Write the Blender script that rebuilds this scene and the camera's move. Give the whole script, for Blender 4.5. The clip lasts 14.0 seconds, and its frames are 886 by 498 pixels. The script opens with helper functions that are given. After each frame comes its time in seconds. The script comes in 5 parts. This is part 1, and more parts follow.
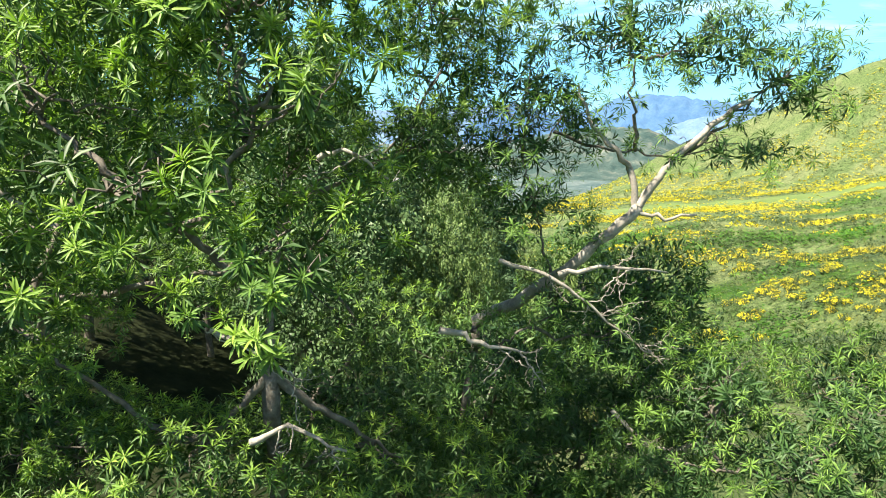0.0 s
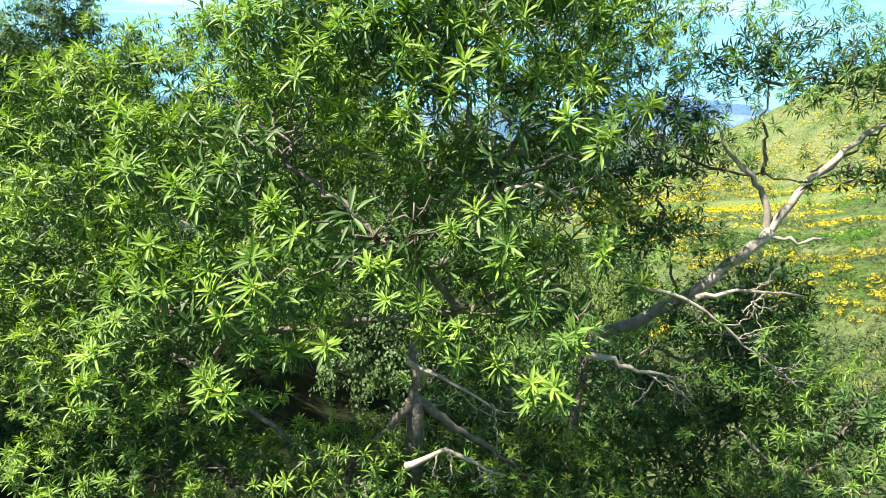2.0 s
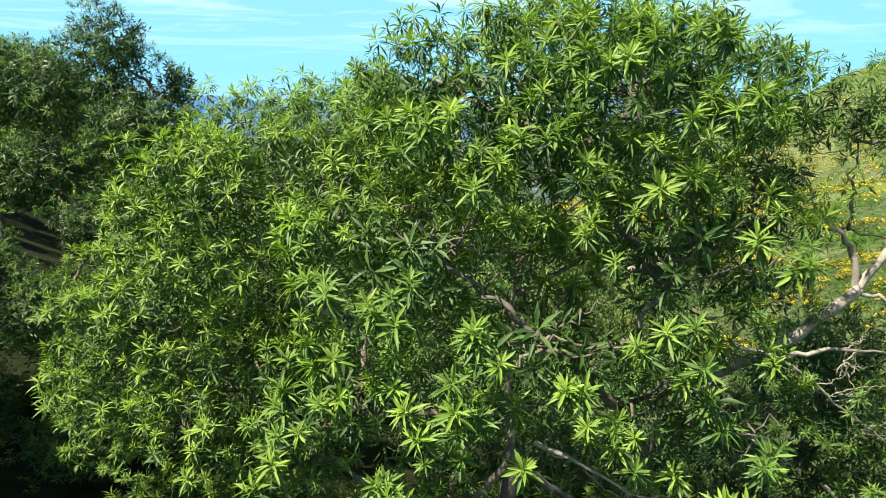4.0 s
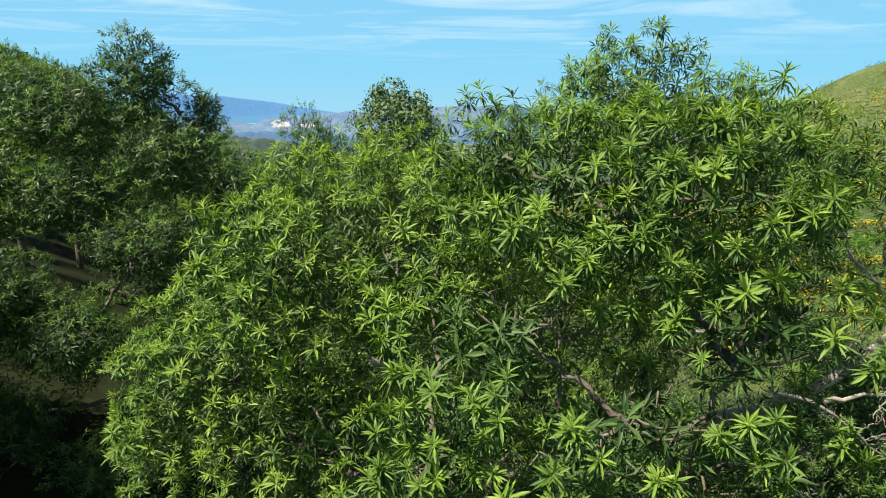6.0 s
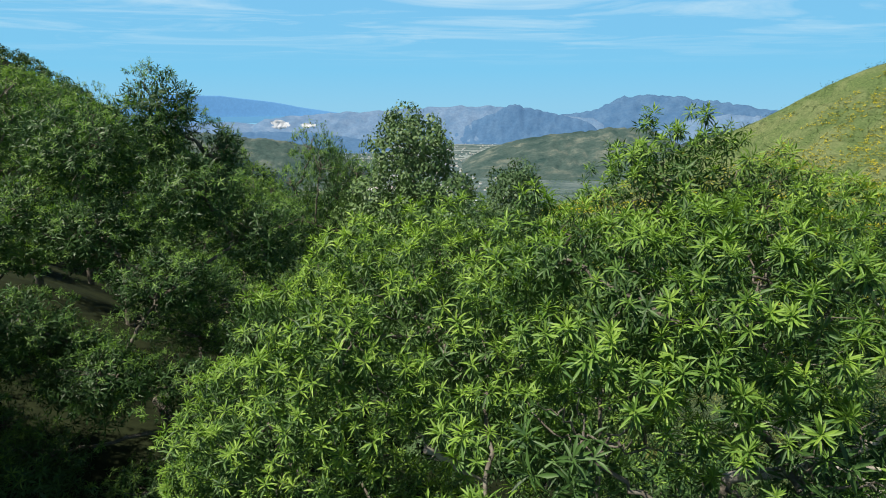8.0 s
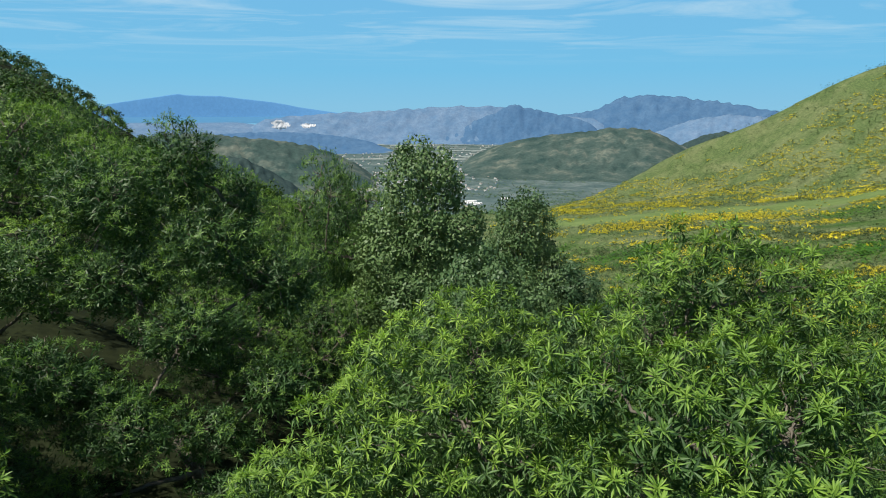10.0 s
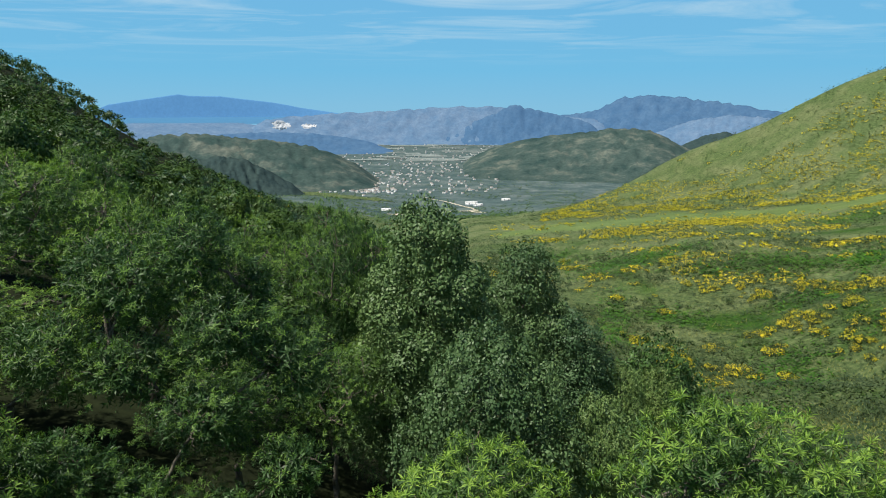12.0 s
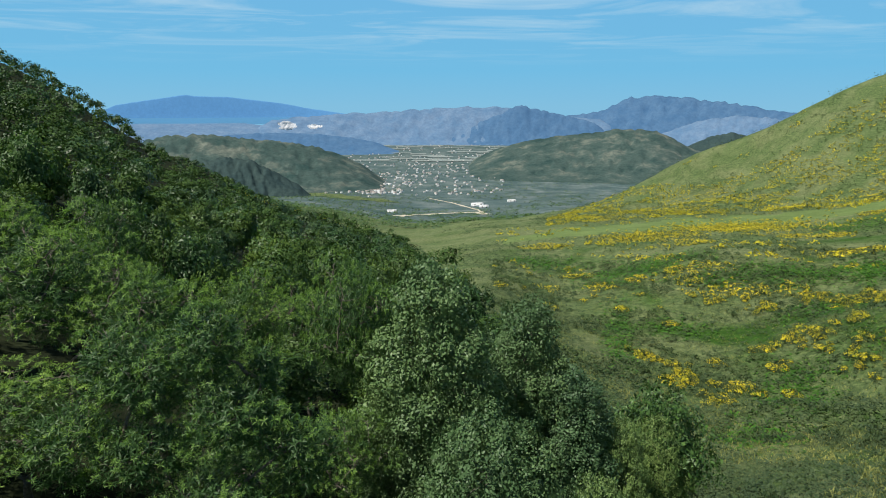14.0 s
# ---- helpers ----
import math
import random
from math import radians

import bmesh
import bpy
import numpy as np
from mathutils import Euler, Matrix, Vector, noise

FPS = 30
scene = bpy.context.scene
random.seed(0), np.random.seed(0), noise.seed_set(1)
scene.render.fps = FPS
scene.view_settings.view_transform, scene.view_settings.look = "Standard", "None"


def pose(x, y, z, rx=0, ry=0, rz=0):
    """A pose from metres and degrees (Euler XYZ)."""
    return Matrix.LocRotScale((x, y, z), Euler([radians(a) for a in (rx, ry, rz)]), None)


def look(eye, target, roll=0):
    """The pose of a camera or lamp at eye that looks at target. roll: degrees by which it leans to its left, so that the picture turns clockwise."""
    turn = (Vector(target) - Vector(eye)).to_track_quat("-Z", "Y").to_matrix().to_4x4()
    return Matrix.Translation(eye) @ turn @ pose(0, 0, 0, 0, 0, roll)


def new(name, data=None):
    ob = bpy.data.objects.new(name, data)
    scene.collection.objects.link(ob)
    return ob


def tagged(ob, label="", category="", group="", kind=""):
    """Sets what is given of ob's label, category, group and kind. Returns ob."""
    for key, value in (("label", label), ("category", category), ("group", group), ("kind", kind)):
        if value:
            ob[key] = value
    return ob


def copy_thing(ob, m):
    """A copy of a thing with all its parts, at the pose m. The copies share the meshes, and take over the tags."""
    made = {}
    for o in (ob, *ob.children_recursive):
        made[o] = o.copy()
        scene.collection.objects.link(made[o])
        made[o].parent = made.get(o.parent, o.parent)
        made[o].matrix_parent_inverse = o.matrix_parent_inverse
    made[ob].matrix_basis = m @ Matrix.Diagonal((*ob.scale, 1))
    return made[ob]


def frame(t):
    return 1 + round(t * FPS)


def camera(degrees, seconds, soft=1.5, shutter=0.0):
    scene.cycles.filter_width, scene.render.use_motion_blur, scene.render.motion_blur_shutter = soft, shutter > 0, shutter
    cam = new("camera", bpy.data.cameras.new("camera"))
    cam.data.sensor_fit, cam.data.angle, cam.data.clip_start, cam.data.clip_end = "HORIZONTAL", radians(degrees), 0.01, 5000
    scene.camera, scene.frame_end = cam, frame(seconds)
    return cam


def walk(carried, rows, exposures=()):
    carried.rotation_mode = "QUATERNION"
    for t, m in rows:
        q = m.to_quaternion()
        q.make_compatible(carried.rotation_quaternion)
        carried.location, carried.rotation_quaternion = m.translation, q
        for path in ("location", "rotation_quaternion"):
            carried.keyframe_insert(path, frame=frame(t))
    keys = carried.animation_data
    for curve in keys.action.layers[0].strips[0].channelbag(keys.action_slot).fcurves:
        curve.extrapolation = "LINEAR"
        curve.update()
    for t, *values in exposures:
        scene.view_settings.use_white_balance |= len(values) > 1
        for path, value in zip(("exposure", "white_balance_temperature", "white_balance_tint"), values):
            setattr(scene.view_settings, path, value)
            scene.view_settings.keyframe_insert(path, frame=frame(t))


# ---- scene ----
PATH = [
    (0, pose(4.445, -0.079, -2.903, 77.14, 0, 0.0)),
    (0.5, pose(3.939, -0.118, -2.883, 77.14, 0, 0.0)),
    (1, pose(3.454, -0.135, -2.856, 77.14, 0, 0.0)),
    (1.5, pose(2.986, -0.130, -2.780, 77.14, 0, 0.0)),
    (2, pose(2.559, -0.104, -2.562, 77.14, 0, 0.0)),
    (2.5, pose(2.181, -0.070, -2.345, 77.14, 0, 0.0)),
    (3, pose(1.849, -0.021, -2.141, 77.14, 0, 0.0)),
    (3.5, pose(1.551, 0.034, -1.956, 77.14, 0, 0.0)),
    (3.7, pose(1.441, 0.052, -1.881, 77.14, 0, 0.0)),
    (5.8, pose(0.669, -0.107, -1.119, 77.14, 0, 0.0)),
    (6, pose(0.601, -0.097, -1.030, 77.14, 0, 0.0)),
    (6.5, pose(0.437, -0.077, -0.780, 77.14, 0, 0.0)),
    (7, pose(0.284, -0.050, -0.522, 77.14, 0, 0.0)),
    (7.5, pose(0.141, -0.023, -0.261, 77.14, 0, 0.0)),
    (8, pose(-0.000, 0.000, 0.000, 77.14, 0, 0.0)),
    (8.2, pose(-0.052, 0.010, 0.109, 77.14, 0, 0.0)),
    (10.3, pose(-0.542, 0.030, 1.731, 77.14, 0, 0.0)),
    (10.5, pose(-0.582, 0.030, 1.955, 77.14, 0, 0.0)),
    (11, pose(-0.670, 0.045, 2.572, 77.14, 0, 0.0)),
    (11.5, pose(-0.689, 0.058, 3.285, 77.14, 0, 0.0)),
    (12, pose(-0.660, 0.087, 4.007, 77.14, 0, 0.049)),
    (12.5, pose(-0.642, 0.101, 4.772, 77.14, 0, 0.156)),
    (13, pose(-0.600, 0.062, 5.554, 77.14, 0, 0.343)),
    (13.5, pose(-0.571, 0.050, 6.311, 77.14, 0, 0.479)),
    (14, pose(-0.547, 0.059, 7.053, 77.14, 0, 0.576)),
]
cam = camera(71.0, 14.0, 1.0)
walk(cam, PATH, [(0, 1.74, 7250, 10), (1.5, 1.82, 7250, 10), (3, 1.55, 7400, 10), (3.7, 1.34, 7500, 10), (6, 0.82, 7450, 10), (8, 0.58, 6900, 9), (10.3, 0.4, 6700, 8), (14, 0.34, 6600, 8)])

# ---- light ----
SUN_AZ, SUN_EL = radians(-114), radians(60)   # bearing from +y, clockwise; height
sun_dir = Vector((math.sin(SUN_AZ) * math.cos(SUN_EL), math.cos(SUN_AZ) * math.cos(SUN_EL), math.sin(SUN_EL)))
sun = new("sun", bpy.data.lights.new("sun", "SUN"))
sun.data.energy, sun.data.angle, sun.data.color = 5.0, radians(0.53), (1.0, 0.95, 0.86)
sun.matrix_world = look(sun_dir * 50, (0, 0, 0))

world = bpy.data.worlds.new("sky")
scene.world = world
world.use_nodes = True
wn, wl = world.node_tree.nodes, world.node_tree.links
wn.clear()
sky = wn.new("ShaderNodeTexSky")
sky.sky_type, sky.sun_disc = "NISHITA", False
sky.sun_elevation, sky.sun_rotation = SUN_EL, SUN_AZ
sky.altitude, sky.air_density, sky.dust_density, sky.ozone_density = 400, 1.0, 0.3, 3.0
tc = wn.new("ShaderNodeTexCoord")
sep = wn.new("ShaderNodeSeparateXYZ")
wl.new(tc.outputs["Generated"], sep.inputs[0])
lift = wn.new("ShaderNodeMath")
lift.operation = "MAXIMUM"
lift.inputs[1].default_value = 0.03
wl.new(sep.outputs["Z"], lift.inputs[0])
flat = wn.new("ShaderNodeVectorMath")
flat.operation = "DIVIDE"
comb = wn.new("ShaderNodeCombineXYZ")
for axis in "XYZ":
    wl.new(lift.outputs[0], comb.inputs[axis])
wl.new(tc.outputs["Generated"], flat.inputs[0])
wl.new(comb.outputs[0], flat.inputs[1])
stretch = wn.new("ShaderNodeMapping")
stretch.inputs["Scale"].default_value = (0.3, 0.5, 0.0)
stretch.inputs["Rotation"].default_value = (0, 0, radians(12))
wl.new(flat.outputs[0], stretch.inputs[0])
cirrus = wn.new("ShaderNodeTexNoise")
cirrus.inputs["Scale"].default_value, cirrus.inputs["Detail"].default_value = 1.3, 8
cirrus.inputs["Roughness"].default_value, cirrus.inputs["Distortion"].default_value = 0.62, 0.7
wl.new(stretch.outputs[0], cirrus.inputs[0])
veil = wn.new("ShaderNodeMapRange")
veil.inputs["From Min"].default_value, veil.inputs["From Max"].default_value = 0.47, 0.7
veil.inputs["To Max"].default_value = 0.6
wl.new(cirrus.outputs[0], veil.inputs["Value"])
high = wn.new("ShaderNodeMapRange")
high.inputs["From Min"].default_value, high.inputs["From Max"].default_value = 0.06, 0.13
wl.new(sep.outputs["Z"], high.inputs["Value"])
amount = wn.new("ShaderNodeMath")
amount.operation = "MULTIPLY"
wl.new(veil.outputs[0], amount.inputs[0])
wl.new(high.outputs[0], amount.inputs[1])
tint = wn.new("ShaderNodeMix")
tint.data_type, tint.blend_type = "RGBA", "MULTIPLY"
tint.inputs[0].default_value = 1.0
tint.inputs[7].default_value = (0.27, 0.35, 0.45, 1)
wl.new(sky.outputs[0], tint.inputs[6])
mixc = wn.new("ShaderNodeMix")
mixc.data_type = "RGBA"
wl.new(amount.outputs[0], mixc.inputs[0])
haze = wn.new("ShaderNodeMapRange")
haze.inputs["From Min"].default_value, haze.inputs["From Max"].default_value = 0.2, 0.45
haze.inputs["To Min"].default_value, haze.inputs["To Max"].default_value = 0.99, 0.0
wl.new(sep.outputs["Z"], haze.inputs["Value"])
blue = wn.new("ShaderNodeMix")
blue.data_type = "RGBA"
wl.new(haze.outputs[0], blue.inputs[0])
wl.new(tint.outputs[2], blue.inputs[6])
grade = wn.new("ShaderNodeValToRGB")
grade.color_ramp.elements.new(0.25)
for e, (at, c) in zip(grade.color_ramp.elements, ((0.0, (0.24, 0.55, 0.8)), (0.25, (0.18, 0.53, 0.83)), (1.0, (0.17, 0.48, 0.82)))):
    e.position, e.color = at, (*c, 1)
near_horizon = wn.new("ShaderNodeMapRange")
near_horizon.inputs["From Max"].default_value = 0.22
wl.new(sep.outputs["Z"], near_horizon.inputs["Value"])
wl.new(near_horizon.outputs[0], grade.inputs[0])
tenfold = wn.new("ShaderNodeVectorMath")
tenfold.operation = "SCALE"
tenfold.inputs["Scale"].default_value = 9.4
wl.new(grade.outputs[0], tenfold.inputs[0])
wl.new(tenfold.outputs[0], blue.inputs[7])
wl.new(blue.outputs[2], mixc.inputs[6])
mixc.inputs[7].default_value = (6.0, 7.6, 8.6, 1)
bg = wn.new("ShaderNodeBackground")
bg.inputs["Strength"].default_value = 0.08
wl.new(mixc.outputs[2], bg.inputs[0])
wout = wn.new("ShaderNodeOutputWorld")
wl.new(bg.outputs[0], wout.inputs[0])

# ---- materials ----


def noise_ramp(nt, scale, stops, detail=6, coord="Object", rough=0.6, distort=0.0):
    """A noise texture through a colour ramp; stops are (position, colour)."""
    n, l = nt.nodes, nt.links
    co = n.new("ShaderNodeTexCoord")
    tex = n.new("ShaderNodeTexNoise")
    tex.inputs["Scale"].default_value, tex.inputs["Detail"].default_value = scale, detail
    tex.inputs["Roughness"].default_value, tex.inputs["Distortion"].default_value = rough, distort
    l.new(co.outputs[coord], tex.inputs["Vector"])
    ramp = n.new("ShaderNodeValToRGB")
    el = ramp.color_ramp.elements
    while len(el) < len(stops):
        el.new(0.5)
    for e, (p, c) in zip(el, stops):
        e.position, e.color = p, (*c, 1)
    l.new(tex.outputs[0], ramp.inputs[0])
    return ramp.outputs[0], tex.outputs[0]


def mix_colour(nt, fac, a, b, mode="MIX"):
    m = nt.nodes.new("ShaderNodeMix")
    m.data_type, m.blend_type = "RGBA", mode
    for socket, value in ((m.inputs[0], fac), (m.inputs[6], a), (m.inputs[7], b)):
        if isinstance(value, bpy.types.NodeSocket):
            nt.links.new(value, socket)
        elif isinstance(value, (int, float)):
            socket.default_value = value
        else:
            socket.default_value = (*value, 1)
    return m.outputs[2]


def principled(name, rough=0.8, spec=0.3):
    m = bpy.data.materials.new(name)
    m.use_nodes = True
    b = m.node_tree.nodes["Principled BSDF"]
    b.inputs["Roughness"].default_value = rough
    b.inputs["Specular IOR Level"].default_value = spec
    return m, m.node_tree, b


def bump(nt, b, height, strength=0.5, distance=0.05):
    k = nt.nodes.new("ShaderNodeBump")
    k.inputs["Strength"].default_value, k.inputs["Distance"].default_value = strength, distance
    nt.links.new(height, k.inputs["Height"])
    nt.links.new(k.outputs[0], b.inputs["Normal"])


def leaf_material(name, dark, light, through_light, share=0.3, rough=0.42, spec=0.45):
    """Leaf colour that varies from leaf to leaf, from tree to tree and over the crown; some light passes through."""
    m, nt, b = principled(name, rough, spec)
    n, l = nt.nodes, nt.links
    geo = n.new("ShaderNodeNewGeometry")
    base = mix_colour(nt, geo.outputs["Random Per Island"], dark, light)
    patch, _ = noise_ramp(nt, 0.9, [(0.3, (0.72, 0.78, 0.7)), (0.7, (1.18, 1.15, 1.05))], 3)
    base = mix_colour(nt, 1.0, base, patch, "MULTIPLY")
    info = n.new("ShaderNodeObjectInfo")
    wide, _ = noise_ramp(nt, 0.11, [(0.3, (0.66, 0.74, 0.72)), (0.7, (1.3, 1.22, 1.05))], 2)
    base = mix_colour(nt, 1.0, base, wide, "MULTIPLY")
    own = mix_colour(nt, info.outputs["Random"], (0.66, 0.74, 0.76), (1.28, 1.2, 0.95))
    base = mix_colour(nt, 1.0, base, own, "MULTIPLY")
    l.new(base, b.inputs["Base Color"])
    tr = n.new("ShaderNodeBsdfTranslucent")
    back = mix_colour(nt, 1.0, base, through_light, "MULTIPLY")
    l.new(back, tr.inputs[0])
    sh = n.new("ShaderNodeMixShader")
    sh.inputs[0].default_value = share
    l.new(b.outputs[0], sh.inputs[1])
    l.new(tr.outputs[0], sh.inputs[2])
    l.new(sh.outputs[0], n["Material Output"].inputs[0])
    return m


# the dark and the light chestnut leaf also carry painted shade and sun
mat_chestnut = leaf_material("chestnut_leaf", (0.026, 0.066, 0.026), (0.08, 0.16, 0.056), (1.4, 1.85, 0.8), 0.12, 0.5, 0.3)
mat_young_sunlit = leaf_material("sunlit_young_chestnut_leaf", (0.108, 0.215, 0.048), (0.225, 0.355, 0.092), (1.4, 1.6, 0.65), 0.26, 0.5, 0.3)
mat_broad = leaf_material("broad_leaf", (0.036, 0.075, 0.026), (0.08, 0.138, 0.044), (1.6, 2.0, 0.8), 0.07, 0.5, 0.3)
mat_drooping = leaf_material("drooping_leaf", (0.072, 0.135, 0.066), (0.14, 0.22, 0.118), (1.5, 1.8, 0.8), 0.08, 0.5, 0.25)
mat_silver = leaf_material("silvery_leaf", (0.07, 0.13, 0.054), (0.165, 0.245, 0.115), (1.5, 1.8, 0.8), 0.07, 0.5, 0.25)
mat_forest = leaf_material("forest_leaf", (0.036, 0.076, 0.022), (0.09, 0.15, 0.04), (1.6, 1.9, 0.7), 0.07, 0.7, 0.12)
mat_scrub = leaf_material("scrub_leaf", (0.03, 0.058, 0.024), (0.06, 0.098, 0.04), (1.4, 1.7, 0.7), 0.15, 0.6, 0.25)
mat_sage = leaf_material("sage_scrub_leaf", (0.048, 0.078, 0.046), (0.095, 0.13, 0.078), (1.3, 1.5, 0.8), 0.15, 0.75, 0.15)
mat_blossom = leaf_material("broom_blossom", (0.48, 0.41, 0.025), (0.66, 0.58, 0.045), (1.2, 1.1, 0.5), 0.15, 0.6, 0.2)


def bark_material():
    m, nt, b = principled("bark", 0.9, 0.15)
    col, h = noise_ramp(nt, 9, [(0.25, (0.06, 0.052, 0.042)), (0.55, (0.15, 0.135, 0.112)), (0.8, (0.3, 0.28, 0.245))], 8)
    nt.links.new(col, b.inputs["Base Color"])
    bump(nt, b, h, 0.8, 0.03)
    return m


mat_bark = bark_material()


def meadow_material():
    """Hill grass: fresh green bracken patches, paler dry grass, bare earth spots."""
    m, nt, b = principled("meadow", 0.95, 0.1)
    grass, h = noise_ramp(nt, 0.9, [(0.3, (0.045, 0.085, 0.03)), (0.5, (0.09, 0.132, 0.052)), (0.7, (0.172, 0.208, 0.1))], 9, rough=0.72)
    dry, _ = noise_ramp(nt, 1.7, [(0.3, (0.09, 0.126, 0.055)), (0.7, (0.205, 0.225, 0.115))], 8, rough=0.75)
    fern, _ = noise_ramp(nt, 2.6, [(0.3, (0.022, 0.062, 0.01)), (0.7, (0.055, 0.125, 0.02))], 6, rough=0.7)
    _, a = noise_ramp(nt, 0.035, [(0, (0, 0, 0)), (1, (1, 1, 1))], 6, distort=0.6)
    _, c = noise_ramp(nt, 0.021, [(0, (0, 0, 0)), (1, (1, 1, 1))], 5, distort=1.0)
    for fac, lo, hi, other in ((a, 0.42, 0.6, dry), (c, 0.5, 0.64, fern)):
        r = nt.nodes.new("ShaderNodeMapRange")
        r.inputs["From Min"].default_value, r.inputs["From Max"].default_value = lo, hi
        nt.links.new(fac, r.inputs["Value"])
        amount = r.outputs[0]
        if other == fern:                        # bracken grows on the lower slope alone
            place, sides, low = nt.nodes.new("ShaderNodeTexCoord"), nt.nodes.new("ShaderNodeSeparateXYZ"), nt.nodes.new("ShaderNodeMapRange")
            low.inputs["From Min"].default_value, low.inputs["From Max"].default_value = 330, 260
            low.interpolation_type = "SMOOTHSTEP"
            nt.links.new(place.outputs["Object"], sides.inputs[0])
            nt.links.new(sides.outputs["Y"], low.inputs["Value"])
            both = nt.nodes.new("ShaderNodeMath")
            both.operation = "MULTIPLY"
            nt.links.new(amount, both.inputs[0])
            nt.links.new(low.outputs[0], both.inputs[1])
            amount = both.outputs[0]
        grass = mix_colour(nt, amount, grass, other)
    clump, _ = noise_ramp(nt, 0.55, [(0.36, (0.5, 0.56, 0.55)), (0.62, (1.22, 1.2, 1.16))], 7, rough=0.78)
    grass = mix_colour(nt, 1.0, grass, clump, "MULTIPLY")
    tuft, _ = noise_ramp(nt, 5.0, [(0.35, (0.6, 0.64, 0.6)), (0.65, (1.3, 1.26, 1.2))], 4, rough=0.8)
    grass = mix_colour(nt, 1.0, grass, tuft, "MULTIPLY")
    nt.links.new(grass, b.inputs["Base Color"])
    bump(nt, b, h, 1.0, 0.5)
    return m


mat_meadow = meadow_material()


def speckled(name, stops, scale, fine, rough=0.95, haze_glow=0.0, haze_colour=(0, 0, 0), relief=0.0):
    """Ground cover seen from afar, mottled at two scales; emission adds painted haze where set."""
    m, nt, b = principled(name, rough, 0.05)
    col, h = noise_ramp(nt, scale, stops, 8, rough=0.65)
    small, _ = noise_ramp(nt, fine, [(0.3, (0.7, 0.72, 0.75)), (0.7, (1.25, 1.22, 1.2))], 6, rough=0.7)
    col = mix_colour(nt, 1.0, col, small, "MULTIPLY")
    nt.links.new(col, b.inputs["Base Color"])
    if relief:
        bump(nt, b, h, 1.0, relief)
    if haze_glow:
        b.inputs["Emission Color"].default_value = (*haze_colour, 1)
        b.inputs["Emission Strength"].default_value = haze_glow
    return m


mat_pasture = speckled("pasture", [(0.3, (0.085, 0.13, 0.042)), (0.7, (0.14, 0.195, 0.07))], 0.06, 0.9)
mat_deadwood = speckled("weathered_deadwood", [(0.3, (0.2, 0.18, 0.15)), (0.7, (0.42, 0.39, 0.34))], 6, 40)
# forest floor near black: the shade under the trees is put into its colour
mat_shaded_floor = speckled("shade_darkened_floor", [(0.3, (0.01, 0.014, 0.007)), (0.7, (0.026, 0.034, 0.015))], 0.8, 4)
# valley floor: distance haze is mixed into its blue-grey base colours
mat_hazed_valley = speckled("haze_tinted_valley_floor", [(0.3, (0.04, 0.075, 0.078)), (0.5, (0.075, 0.112, 0.112)), (0.72, (0.165, 0.195, 0.19))], 0.012, 0.07)
# far ranges: haze is painted by blue base colours and a faint emission
mat_hazed_island = speckled("haze_tinted_island", [(0.3, (0.03, 0.09, 0.18)), (0.7, (0.045, 0.115, 0.21))], 0.01, 0.05, haze_glow=0.34, haze_colour=(0.2, 0.52, 1.0))
mat_hazed_limestone = speckled("haze_tinted_limestone", [(0.3, (0.042, 0.095, 0.16)), (0.7, (0.1, 0.15, 0.21))], 0.012, 0.05, haze_glow=0.16, haze_colour=(0.34, 0.55, 0.95), relief=2)
mat_hazed_ridge = speckled("haze_tinted_ridge", [(0.3, (0.024, 0.06, 0.11)), (0.7, (0.052, 0.095, 0.145))], 0.012, 0.05, haze_glow=0.16, haze_colour=(0.22, 0.5, 1.0), relief=1.5)
# middle hills: scrub and wood colours shifted to blue as painted haze
mat_hazed_hill = speckled("scrub_hill", [(0.32, (0.024, 0.052, 0.05)), (0.52, (0.052, 0.082, 0.075)), (0.68, (0.13, 0.148, 0.125))], 0.011, 0.09, relief=1.0)
mat_hazed_wood = speckled("haze_tinted_wooded_hill", [(0.3, (0.024, 0.045, 0.048)), (0.7, (0.045, 0.072, 0.068))], 0.02, 0.12, relief=0.8)
mat_white = speckled("limewash", [(0.3, (0.62, 0.63, 0.64)), (0.7, (0.8, 0.81, 0.81))], 0.2, 1.0)
mat_rooftile = speckled("clay_rooftile", [(0.3, (0.4, 0.34, 0.31)), (0.7, (0.55, 0.48, 0.44))], 0.3, 2.0)
mat_glass = speckled("dark_window", [(0.3, (0.03, 0.035, 0.04)), (0.7, (0.06, 0.065, 0.07))], 0.5, 2.0, 0.3)
mat_quarry = speckled("quarried_stone", [(0.3, (0.46, 0.48, 0.52)), (0.7, (0.68, 0.69, 0.71))], 0.03, 0.2, relief=2)
mat_gravel = speckled("pale_gravel", [(0.3, (0.42, 0.38, 0.3)), (0.7, (0.66, 0.61, 0.5))], 0.1, 0.6)
# stubble cooled towards blue by the same painted haze
mat_hazed_field = speckled("haze_tinted_stubble", [(0.3, (0.15, 0.2, 0.2)), (0.7, (0.26, 0.29, 0.28))], 0.02, 0.2)


def sea_material():
    m, nt, b = principled("brightened_sea_water", 0.5, 0.3)
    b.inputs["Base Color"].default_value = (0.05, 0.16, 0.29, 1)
    # a little blue emission is added to brighten the water
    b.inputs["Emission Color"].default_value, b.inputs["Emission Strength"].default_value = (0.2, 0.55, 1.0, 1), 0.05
    _, h = noise_ramp(nt, 0.05, [(0, (0, 0, 0)), (1, (1, 1, 1))], 4)
    bump(nt, b, h, 0.3, 1.0)
    return m


mat_sea = sea_material()

# ---- tools ----
rng = np.random.default_rng(7)


